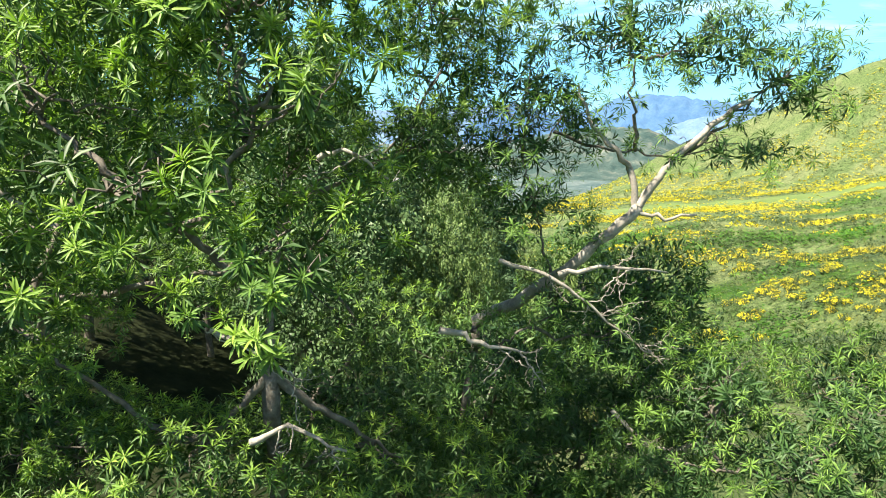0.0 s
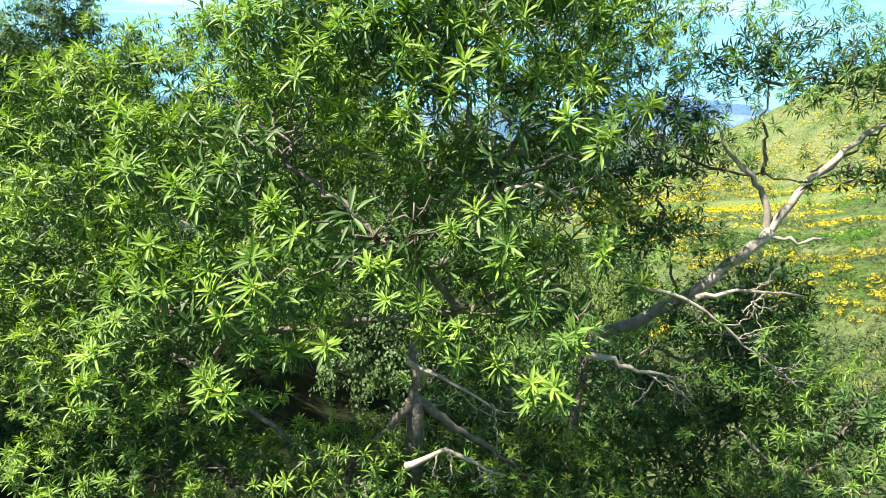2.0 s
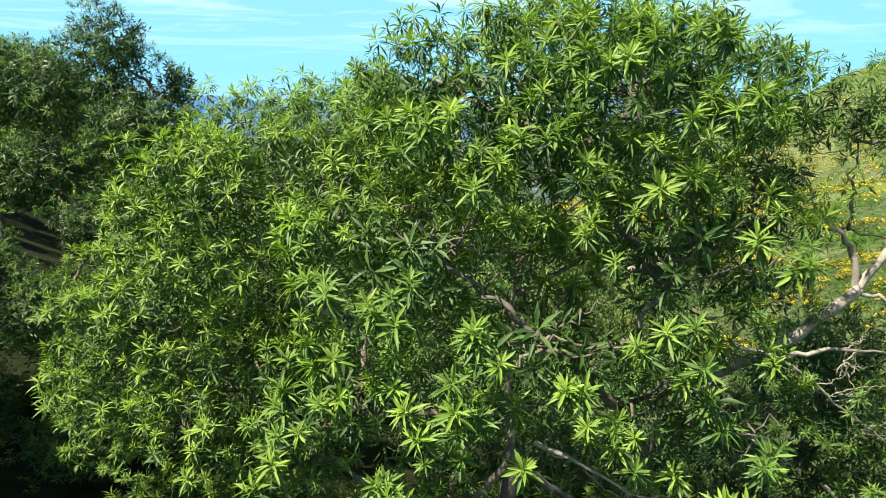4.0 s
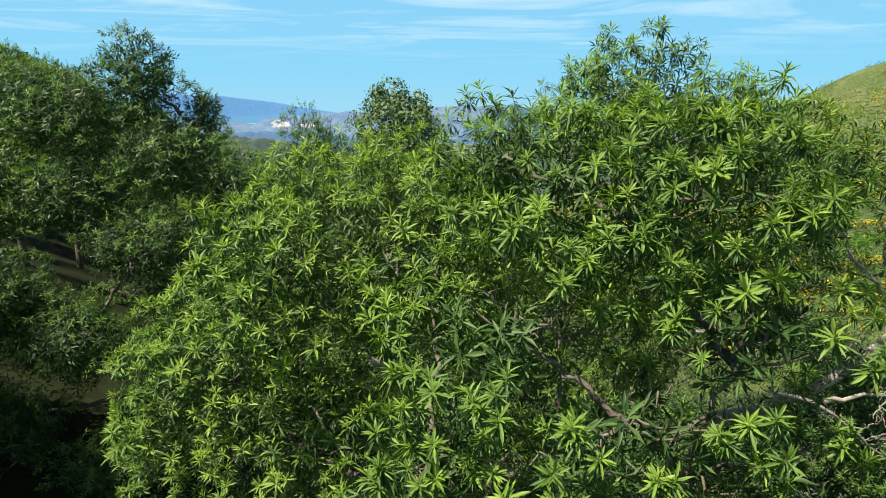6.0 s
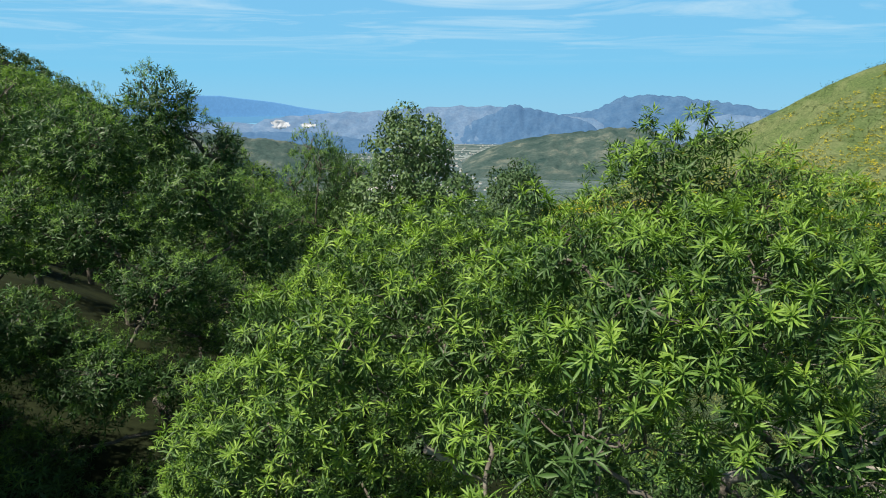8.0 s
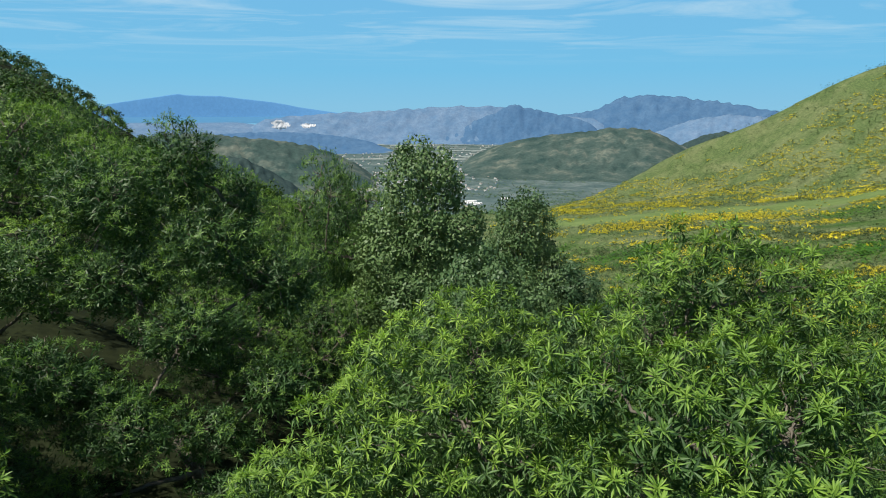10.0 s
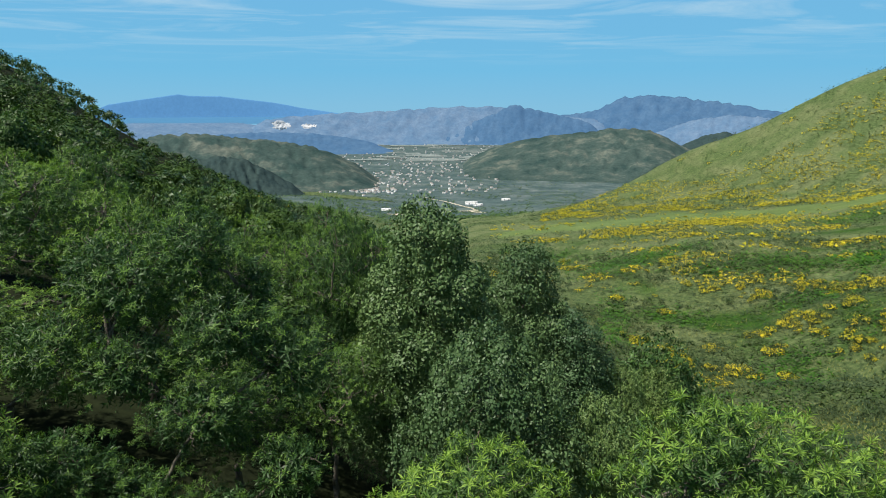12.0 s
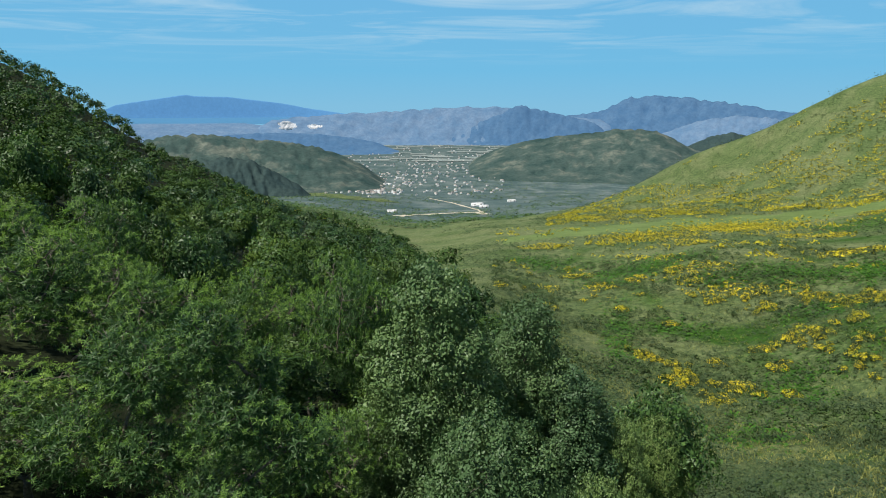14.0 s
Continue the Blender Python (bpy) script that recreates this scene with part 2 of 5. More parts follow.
def tri_mesh(name, verts, tris, mats, slots=None, smooth=False):
    """A mesh of triangles from arrays."""
    me = bpy.data.meshes.new(name)
    verts, tris = np.asarray(verts, np.float32), np.asarray(tris, np.int32)
    me.vertices.add(len(verts))
    me.vertices.foreach_set("co", verts.ravel())
    me.loops.add(len(tris) * 3)
    me.loops.foreach_set("vertex_index", tris.ravel())
    me.polygons.add(len(tris))
    me.polygons.foreach_set("loop_start", np.arange(0, len(tris) * 3, 3, dtype=np.int32))
    for m in mats:
        me.materials.append(m)
    if slots is not None:
        me.polygons.foreach_set("material_index", np.asarray(slots, np.int32))
    if smooth:
        me.polygons.foreach_set("use_smooth", np.ones(len(tris), bool))
    me.update(calc_edges=True)
    return me


def part(name, me, parent=None, label=""):
    """Links a mesh as one object under its thing or part."""
    ob = new(name, me)
    ob.parent = parent
    if label:
        ob["label"] = label
    return ob


def thing(name, label, category, group="", at=(0, 0, 0)):
    ob = new(name)
    ob.location = at
    ob.empty_display_size = 0.3
    return tagged(ob, label, category, group)


def join(pieces):
    """Joins (verts, tris, slots) pieces into one."""
    vs, ts, ss, k = [], [], [], 0
    for v, t, s in pieces:
        vs.append(v), ts.append(t + k), ss.append(s)
        k += len(v)
    return np.vstack(vs), np.vstack(ts), np.concatenate(ss)


def unit(a):
    return a / np.maximum(np.linalg.norm(a, axis=-1, keepdims=True), 1e-9)


def leaf(length, width, droop, fine):
    """One leaf along +x, folded along its rib and drooping to the tip."""
    if fine is None:
        v = [(0, 0, 0), (0.55, 0.5, 0), (0.55, -0.5, 0), (1, 0, 0)]
        t = [(0, 2, 1), (1, 2, 3)]
    elif fine:
        v = [(0, 0, 0), (0.35, 0.42, 0.03), (0.35, 0, -0.03), (0.35, -0.42, 0.03), (0.7, 0.46, -0.01), (0.7, 0, -0.06), (0.7, -0.46, -0.01), (1, 0, 0)]
        t = [(0, 2, 1), (0, 3, 2), (1, 2, 5), (1, 5, 4), (2, 3, 6), (2, 6, 5), (4, 5, 7), (5, 6, 7)]
    else:
        v = [(0, 0, 0), (0.55, 0.5, 0.02), (0.55, 0, -0.05), (0.55, -0.5, 0.02), (1, 0, 0)]
        t = [(0, 2, 1), (0, 3, 2), (1, 2, 4), (2, 3, 4)]
    v = np.array(v, float)
    x = v[:, 0].copy()
    v[:, 0] *= length
    v[:, 1] *= width
    v[:, 2] = v[:, 2] * length - droop * length * x ** 2
    return v, np.array(t)


def turn_z(v, a):
    c, s = math.cos(a), math.sin(a)
    return np.c_[v[:, 0] * c - v[:, 1] * s, v[:, 0] * s + v[:, 1] * c, v[:, 2]]


def lift_y(v, a):
    c, s = math.cos(a), math.sin(a)
    return np.c_[v[:, 0] * c - v[:, 2] * s, v[:, 1], v[:, 0] * s + v[:, 2] * c]


def rosette(r, count, length, fine, broad=1.0, young=0.36):
    """A chestnut shoot: toothed narrow leaves round a tip, the young ones upright, the old ones hanging."""
    out = []
    for i in range(count):
        k = i / (count - 1)                       # 0 young, 1 old
        size = length * (0.62 + 0.5 * math.sin(math.pi * min(1, 0.25 + 0.6 * k))) * r.uniform(0.66, 1.16)
        v, t = leaf(size, size * broad * r.uniform(0.14, 0.185), r.uniform(0.25, 0.6) + 0.2 * k, fine)
        v = lift_y(v, radians(76 - 118 * k + r.uniform(-10, 10)))
        v = turn_z(v, i * 2.4 + r.uniform(-0.6, 0.6))
        v[:, 2] -= length * (0.75 * k + r.uniform(0, 0.2))
        # upright leaves take the lighter colour: young growth, and sun painted on top
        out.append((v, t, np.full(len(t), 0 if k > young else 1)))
    return join(out)


def sprig(r, count, length, width, spread, slot=0, rise=(-0.7, 0.9), fine=False):
    """A tuft of simple folded leaves round a twig end."""
    out = []
    for i in range(count):
        s = length * r.uniform(0.7, 1.2)
        v, t = leaf(s, s * width, r.uniform(0, 0.4), fine)
        v = lift_y(v, r.uniform(*rise))
        v = turn_z(v, r.uniform(0, 2 * math.pi))
        v += r.normal(0, spread, 3) * (1, 1, 0.7)
        out.append((v, t, np.full(len(t), slot)))
    return join(out)


def scatter(r, templates, places, normals, sizes):
    """Copies of the templates, joined: each stands at its place with its axis along the normal, turned at random."""
    pick = r.integers(0, len(templates), len(places))
    spin = r.uniform(0, 2 * math.pi, len(places))
    z = unit(np.asarray(normals, float))
    side = unit(np.cross(z, np.where(np.abs(z[:, 2:]) > 0.9, [[1.0, 0, 0]], [[0, 0, 1.0]])))
    other = np.cross(z, side)
    ax = side * np.cos(spin)[:, None] + other * np.sin(spin)[:, None]
    ay = np.cross(z, ax)
    vs, ts, ss, k = [], [], [], 0
    for n, (v, t, s) in enumerate(templates):
        own = np.where(pick == n)[0]
        if not len(own):
            continue
        w = (v[None, :, :1] * ax[own, None] + v[None, :, 1:2] * ay[own, None] + v[None, :, 2:] * z[own, None]) * np.asarray(sizes)[own, None, None] + np.asarray(places)[own, None]
        vs.append(w.reshape(-1, 3))
        ts.append((t[None] + (np.arange(len(own)) * len(v))[:, None, None]).reshape(-1, 3) + k)
        ss.append(np.tile(s, len(own)))
        k += len(own) * len(v)
    return np.vstack(vs), np.vstack(ts), np.concatenate(ss)


def wobble(p, scale, seed=0.0):
    """Smooth noise at points, about -1 to 1 (sum of turned sines)."""
    p = np.asarray(p, float) * scale + seed
    x, y, z = p[:, 0], p[:, 1], p[:, 2] if p.shape[1] > 2 else 0.0
    a = np.sin(x * 1.7 + 1.3 * np.sin(y * 1.1 + z)) + np.sin(y * 1.9 + 1.1 * np.sin(z * 1.3 + x * 0.7)) + np.sin(z * 1.6 + 1.2 * np.sin(x * 1.2 + 0.4 * y))
    b = np.sin(x * 3.9 + 2.1 * y + 1.7 * z) + np.sin(y * 4.3 - 1.9 * z + 0.8 * x)
    return a / 3 + b / 6


def crown_points(r, lobes, per_m2, shell=(0.78, 1.06), under=0.45, inner=0.25, gap=-0.45, gap_scale=1.4):
    """Places of shoots on a crown made of lobes (centre, radii), with clumps and gaps, and their outward directions."""
    ps, ns = [], []
    cs = np.array([l[0] for l in lobes], float)
    rs = np.array([l[1] for l in lobes], float)
    for c, q, l in zip(cs, rs, lobes):
        area = 4 * math.pi * ((q[0] * q[1]) ** 1.6 / 3 + (q[0] * q[2]) ** 1.6 / 3 + (q[1] * q[2]) ** 1.6 / 3) ** (1 / 1.6)
        n = int(area * per_m2 * (1 + inner) * (l[2] if len(l) > 2 else 1))
        d = unit(r.normal(size=(n, 3)))
        f = np.where(r.random(n) < inner / (1 + inner), r.uniform(0.35, shell[0], n), r.uniform(*shell, n))
        f *= 1 + 0.13 * wobble(d * 2.6, 1.0, c.sum())
        p = c + d * q * f[:, None]
        keep = (d[:, 2] > -0.25) | (r.random(n) < under)
        for c2, q2 in zip(cs, rs):
            if c2 is not c and not np.allclose(c2, c):
                keep &= (np.linalg.norm((p - c2) / q2, axis=1) > 0.72) | (r.random(n) < 0.18)
        keep &= wobble(p, gap_scale, 3.0) > gap
        ps.append(p[keep])
        ns.append(unit(d / q)[keep])
    return np.vstack(ps), np.vstack(ns)


def clump_points(r, lobes, per_m2, spread=0.5, flat=0.8, under=0.35, loose=0.12, floor=-0.6):
    """Places of shoots in domed clumps, spaced evenly over the lobes of a crown with gaps between them, their directions, and which hang below."""
    cs, rs = np.array([l[0] for l in lobes], float), np.array([l[1] for l in lobes], float)
    apart = 1.15 * spread
    taken, ks, ds = {}, [], []
    for m, (c, q) in enumerate(zip(cs, rs)):
        dense = lobes[m][2] if len(lobes[m]) > 2 else 1.0
        area = 4 * math.pi * ((q[0] * q[1]) ** 1.6 / 3 + (q[0] * q[2]) ** 1.6 / 3 + (q[1] * q[2]) ** 1.6 / 3) ** (1 / 1.6)
        d = unit(r.normal(size=(max(12, int(area * 4.5 / apart ** 2)), 3)))
        d = d[d[:, 2] > floor]
        k = c + d * q * ((1 + loose * wobble(d * 2.4, 1.0, c.sum())) * r.uniform(0.8, 1.02, len(d)))[:, None]
        free = r.random(len(d)) < 0.25 + 0.75 * dense
        for j in range(len(cs)):
            if j != m:
                free &= np.linalg.norm((k - cs[j]) / rs[j], axis=1) > 0.84
        for a, b in zip(k[free], d[free]):
            cell = tuple(np.floor(a / apart).astype(int))
            close = (taken.get((cell[0] + x, cell[1] + y, cell[2] + z), ()) for x in (-1, 0, 1) for y in (-1, 0, 1) for z in (-1, 0, 1))
            if all(((a - o) ** 2).sum() > apart ** 2 for group in close for o in group):
                taken.setdefault(cell, []).append(a)
                if r.random() < dense:
                    ks.append(a), ds.append(b)
    k, d = np.array(ks), np.array(ds)
    up = unit(d + (0, 0, 0.7))
    size = spread * r.uniform(0.7, 1.3, (len(k), 1, 1))
    each, less = max(3, int(per_m2 * apart ** 2)), int(per_m2 * apart ** 2 * under)
    e = unit(r.normal(size=(len(k), each, 3)) + 0.35 * up[:, None])
    back = np.minimum((e * up[:, None]).sum(-1, keepdims=True), 0)
    e = unit(e - 1.8 * back * up[:, None])
    p = k[:, None] + e * size * (1, 1, flat) * r.uniform(0.72, 1.06, (len(k), each, 1))
    g = unit(r.normal(size=(len(k), less, 3)))
    h = k[:, None] - up[:, None] * size * 0.35 + g * size * (0.8, 0.8, 0.4)
    places = np.vstack([p.reshape(-1, 3), h.reshape(-1, 3)])
    ways = np.vstack([unit(e + d[:, None] * 0.3).reshape(-1, 3), unit(g + d[:, None]).reshape(-1, 3)])
    return places, ways, np.arange(len(places)) >= len(k) * each


def boughs(r, lobes, count, size):
    """Each lobe of a crown broken up into flat-bottomed boughs over its upper side, with clefts between them."""
    out = []
    for c, q, *rest in lobes:
        c, q, placed = np.array(c, float), np.array(q, float), []
        for _ in range(120):
            d = unit(r.normal(size=3) + (0, 0, 0.3))
            k = q.mean() * r.uniform(*size)
            o = c + d * np.maximum(q - k * 0.7, 0.1) * r.uniform(0.9, 1.12)
            if d[2] > -0.5 and len(placed) < count and all(np.linalg.norm(o - u) > 0.85 * (k + w) for u, w in placed):
                placed.append((o, k))
                out.append((tuple(o), (k, k, k * r.uniform(0.55, 0.8)), *rest))
    return out


def tube(path, r0, r1, sides=7, wave=0.0, r=rng):
    """A tapering, slightly bent limb along a path."""
    path = np.asarray(path, float)
    n = max(4, len(path) * 3)
    s = np.linspace(0, len(path) - 1, n)
    line = np.c_[[np.interp(s, np.arange(len(path)), path[:, k]) for k in range(3)]].T
    line[1:-1] += r.normal(0, wave, (n - 2, 3))
    tan = unit(np.gradient(line, axis=0))
    side = unit(np.cross(tan, [[0.31, 0.85, 0.42]]))
    other = np.cross(tan, side)
    rad = (r0 + (r1 - r0) * np.linspace(0, 1, n) ** 0.8) * r.uniform(0.9, 1.1, n)
    a = np.linspace(0, 2 * math.pi, sides, endpoint=False)
    v = line[:, None] + rad[:, None, None] * (np.cos(a)[None, :, None] * side[:, None] + np.sin(a)[None, :, None] * other[:, None])
    i, j = np.meshgrid(np.arange(n - 1), np.arange(sides), indexing="ij")
    k = (j + 1) % sides
    q = np.stack([i * sides + j, i * sides + k, (i + 1) * sides + k, (i + 1) * sides + j], -1).reshape(-1, 4)
    t = np.vstack([q[:, [0, 1, 2]], q[:, [0, 2, 3]]])
    end = (n - 1) * sides
    cap = np.array([(end, end + m, end + m + 1) for m in range(1, sides - 1)])
    t = np.vstack([t, cap])
    return v.reshape(-1, 3), t, np.zeros(len(t), int)


def bent(a, b, r, sag=0.15):
    """A path from a to b with a bend."""
    a, b = np.asarray(a, float), np.asarray(b, float)
    mid = (a + b) / 2 + r.normal(0, sag, 3) * np.linalg.norm(b - a) * 0.5 - (0, 0, 0.08 * np.linalg.norm(b - a))
    q = a * 0.25 + mid * 0.5 + b * 0.25
    return [a, (a + mid) / 2, q, (mid + b) / 2, b]

# ---- land ----
BEARINGS = []


def bearing(degrees, *knots):
    """The ground's height along one bearing from the origin: (distance, height) pairs."""
    far = [(k, z) for k, z in ((1302, -214), (2100, -266), (3000, -262), (4700, -240), (5600, -240)) if k > knots[-1][0] + 400]
    knots = [(1.0, knots[0][1])] + list(knots) + far
    BEARINGS.append((degrees, np.log([k[0] for k in knots]), np.array([k[1] for k in knots])))


bearing(-180, (12, -11.5), (60, -9), (300, 20), (700, 60))
bearing(-90, (12, -10), (60, 0), (300, 50), (700, 110))
bearing(-55, (14, -10.5), (34, -5), (86, 2), (368, 40), (600, 80), (800, 60))
# the wooded slope, the ravine and the open hill
bearing(-35.5, (15, -11.1), (34, -7.9), (49, -9.5), (86, -7.8), (184, -3.9), (368, 9.4), (577, 42.0), (639, 43.0))
bearing(-23.8, (13, -11.7), (31, -10.6), (87, -18.6), (120, -19.2), (148, -21.8), (328, -31.5), (514, -29.6), (568, -38.8), (983, -105.0))
bearing(-12.0, (12, -11.7), (31, -13.7), (61, -19.1), (112, -26.9), (204, -41.6), (337, -58.7), (409, -64.2), (481, -82.0), (920, -139.8), (1431, -195.5))
bearing(-3.3, (12, -10.9), (30, -16.6), (60, -23.6), (120, -34.0), (250, -57.2), (501, -96.3), (902, -160.0), (1302, -214.8))
bearing(3.4, (12, -10.9), (30, -17.3), (60, -23.1), (100, -29.4), (150, -37.2), (250, -54.6), (361, -71.4), (551, -96.1), (751, -127.3), (1302, -212.4))
bearing(11.1, (12, -10.9), (31, -19.3), (61, -26.6), (112, -39.9), (153, -46.2), (189, -50.3), (255, -57.0), (367, -65.2), (459, -77.3), (540, -85.9), (713, -105.2), (815, -138.5), (1325, -197.9))
bearing(23.0, (13, -11.8), (33, -20.9), (54, -27.5), (81, -36.2), (109, -44.1), (141, -46.4), (163, -45.5), (206, -41.6), (272, -47.9), (391, -61.1), (489, -68.9), (576, -69.6), (630, -49.3), (673, -28.8), (782, -62.9))
bearing(35.5, (15, -11.8), (37, -18.8), (61, -24.9), (113, -38.0), (144, -33.3), (184, -35.8), (246, -38.4), (368, -43.6), (467, -47.2), (504, -45.8), (559, -21.7), (614, 11.4), (669, 43.7), (786, 29.0))
bearing(55, (15, -11), (60, -18), (150, -10), (400, 30), (700, 90), (900, 70))
bearing(90, (12, -11), (60, -14), (150, 0), (400, 50), (700, 110))
bearing(180, (12, -11.5), (60, -9), (300, 20), (700, 60))
ANGLES = np.array([b[0] for b in BEARINGS], float)


def ground_z(x, y):
    """Height of the ground at x, y (arrays)."""
    x, y = np.atleast_1d(np.asarray(x, float)), np.atleast_1d(np.asarray(y, float))
    r, a = np.maximum(np.hypot(x, y), 1.0), np.degrees(np.arctan2(x, y))
    lr = np.log(r)
    table = np.stack([np.interp(lr, k, z) for _, k, z in BEARINGS])
    i = np.clip(np.searchsorted(ANGLES, a) - 1, 0, len(ANGLES) - 2)
    f = np.clip((a - ANGLES[i]) / (ANGLES[i + 1] - ANGLES[i]), 0, 1)
    n = np.arange(len(r))
    p0, p1 = table[np.maximum(i - 1, 0), n], table[i, n]
    p2, p3 = table[i + 1, n], table[np.minimum(i + 2, len(ANGLES) - 1), n]
    m1, m2 = 0.35 * (p2 - p0), 0.35 * (p3 - p1)
    z = (2 * f ** 3 - 3 * f ** 2 + 1) * p1 + (f ** 3 - 2 * f ** 2 + f) * m1 + (3 * f ** 2 - 2 * f ** 3) * p2 + (f ** 3 - f ** 2) * m2
    z = -11.2 + (z + 11.2) * np.clip(np.hypot(x, y) / 9, 0, 1)
    w = np.clip((r - 25) / 100, 0, 1) * np.clip((1400 - r) / 500, 0.15, 1)
    q = np.c_[x, y]
    return z + w * (1.1 * wobble(q, 0.035) + 0.45 * wobble(q, 0.13, 5.0) + 0.2 * wobble(q, 0.4, 9.0))


def polar_sheet(name, angles, radii, height, mats, slot=None, smooth=True):
    """A sheet over a fan of bearings and distances."""
    a, r = np.meshgrid(np.radians(angles), radii, indexing="ij")
    x, y = (np.sin(a) * r).ravel(), (np.cos(a) * r).ravel()
    z = height(x, y)
    na, nr = a.shape
    i, j = np.meshgrid(np.arange(na - 1), np.arange(nr - 1), indexing="ij")
    k = (i * nr + j).ravel()
    t = np.vstack([np.c_[k, k + nr, k + nr + 1], np.c_[k, k + nr + 1, k + 1]])[:, ::-1]
    v = np.c_[x, y, z]
    s = None
    if slot is not None:
        c = v[t].mean(axis=1)
        s = slot(c[:, 0], c[:, 1])
    return tri_mesh(name, v, t, mats, s, smooth)


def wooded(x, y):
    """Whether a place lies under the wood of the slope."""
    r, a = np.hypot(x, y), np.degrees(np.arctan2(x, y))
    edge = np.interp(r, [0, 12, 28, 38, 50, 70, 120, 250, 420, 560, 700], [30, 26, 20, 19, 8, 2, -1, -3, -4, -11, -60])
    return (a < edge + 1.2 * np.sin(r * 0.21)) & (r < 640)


def ground_slot(x, y):
    r = np.hypot(x, y)
    a = np.degrees(np.arctan2(x, y))
    terrace = (a > 5) & (r > np.interp(a, [5, 12, 23, 36], [345, 355, 385, 400])) & (r < np.interp(a, [5, 12, 23, 36], [365, 440, 455, 470]) + 8 * np.sin(a * 1.3))
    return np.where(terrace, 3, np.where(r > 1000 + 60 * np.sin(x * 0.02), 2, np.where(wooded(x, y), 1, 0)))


views = np.r_[np.linspace(-180, -56, 32), np.linspace(-54, 54, 217), np.linspace(56, 180, 32)]
rings = np.r_[0.0, 0.5, np.geomspace(1.5, 25, 26), np.geomspace(26, 1500, 190), np.geomspace(1520, 5600, 46)]
ground = new("ground", polar_sheet("ground", views, rings, ground_z, [mat_meadow, mat_shaded_floor, mat_hazed_valley, mat_pasture], ground_slot))
tagged(ground, "grassy hillsides and valley floor with fresh bracken and dry grass", "ground", kind="structure")

PITCH = math.atan(251 / 1099.2)


def aim(px, py, reach):
    """Bearing in degrees and height for a direction seen from the end of the flight, at a distance."""
    q = (441 - py) / 1099.2
    fwd, up = math.cos(PITCH) + math.sin(PITCH) * q, -math.sin(PITCH) + math.cos(PITCH) * q
    side = (px - 11 - 784) / 1099.2
    return math.degrees(math.atan2(side, fwd)), 7.05 + reach * up / math.hypot(fwd, side)


def ridge(name, label, mat, skyline, reach, depth, base, rough=0.06, steps=90, kind="structure", front=1.0):
    """A range of hills: its skyline is given by directions; it falls to the base in front and behind."""
    pts = [aim(px, py, reach) for px, py in skyline]
    ang, top = np.array([p[0] for p in pts]), np.array([p[1] for p in pts])
    angles = np.linspace(ang[0], ang[-1], steps)
    radii = np.linspace(reach - depth * front, reach + depth * 0.25, 30)

    def height(x, y):
        r, a = np.hypot(x, y), np.degrees(np.arctan2(x, y))
        crest = np.interp(a, ang, top)
        edge = np.clip(np.minimum(a - ang[0], ang[-1] - a) / (0.12 * (ang[-1] - ang[0])), 0, 1)
        crest = base + (crest - base) * edge ** 0.7
        k = np.clip((r - (reach - depth * front)) / (depth * front), 0, 1)
        f = np.where(r <= reach, k * k * (3 - 2 * k) * 0.45 + 0.55 * k ** 1.4, np.clip(1 - (r - reach) / (depth * 0.25), 0, 1) ** 2)
        q = np.c_[a * 2.6, r * 40 / reach]
        gully = np.abs(wobble(q, 1.0, reach * 0.001)) + 0.5 * np.abs(wobble(q, 2.7, 4.0))
        z = base + (crest - base) * f
        return z - rough * (crest - base).clip(0) * gully * np.clip(4 * f * (1.15 - f), 0, 1) * (r <= reach)

    ob = new(name, polar_sheet(name, angles, radii, height, [mat]))
    return tagged(ob, label, "hill", kind=kind)


ridge("island", "far-off island mountain across the water, tinted blue for haze", mat_hazed_island, [(120, 205), (200, 186), (250, 178), (300, 171), (325, 167), (345, 170), (400, 171), (450, 177), (500, 183), (540, 191), (620, 203), (700, 207)], 4955, 40, -85, 0.02)
ridge("far_mountain", "pale limestone mountain range with worn gullies", mat_hazed_limestone, [(380, 240), (430, 224), (470, 213), (520, 206), (600, 199), (680, 195), (740, 191), (790, 188), (840, 186), (890, 187), (940, 194), (1000, 204), (1080, 212), (1160, 240)], 4650, 420, -250, 0.12)
ridge("far_peak", "dark wooded peak of the far range", mat_hazed_ridge, [(760, 250), (850, 214), (890, 198), (907, 188), (922, 184), (945, 189), (970, 196), (1000, 203), (1040, 212), (1100, 240)], 4500, 260, -250, 0.1)
ridge("far_mountain", "broad mountain with a flat top, tinted grey-blue for haze", mat_hazed_ridge, [(930, 225), (1000, 204), (1060, 195), (1085, 183), (1115, 169), (1150, 166), (1200, 167), (1260, 175), (1330, 186), (1450, 205), (1560, 230)], 4800, 480, -250, 0.12)
ridge("far_hill", "bare pale grey hill in the haze", mat_hazed_limestone, [(1130, 250), (1190, 228), (1240, 211), (1300, 203), (1360, 206), (1460, 225)], 4100, 300, -250, 0.08)
ridge("far_hill", "dark wooded foothill", mat_hazed_wood, [(1170, 275), (1215, 258), (1255, 240), (1290, 232), (1340, 245), (1420, 260)], 3700, 250, -255, 0.1)
ridge("far_hill", "low dark wooded hill at the plain", mat_hazed_ridge, [(330, 250), (400, 238), (470, 234), (560, 236), (620, 243), (670, 252), (710, 262)], 3800, 260, -255, 0.08)
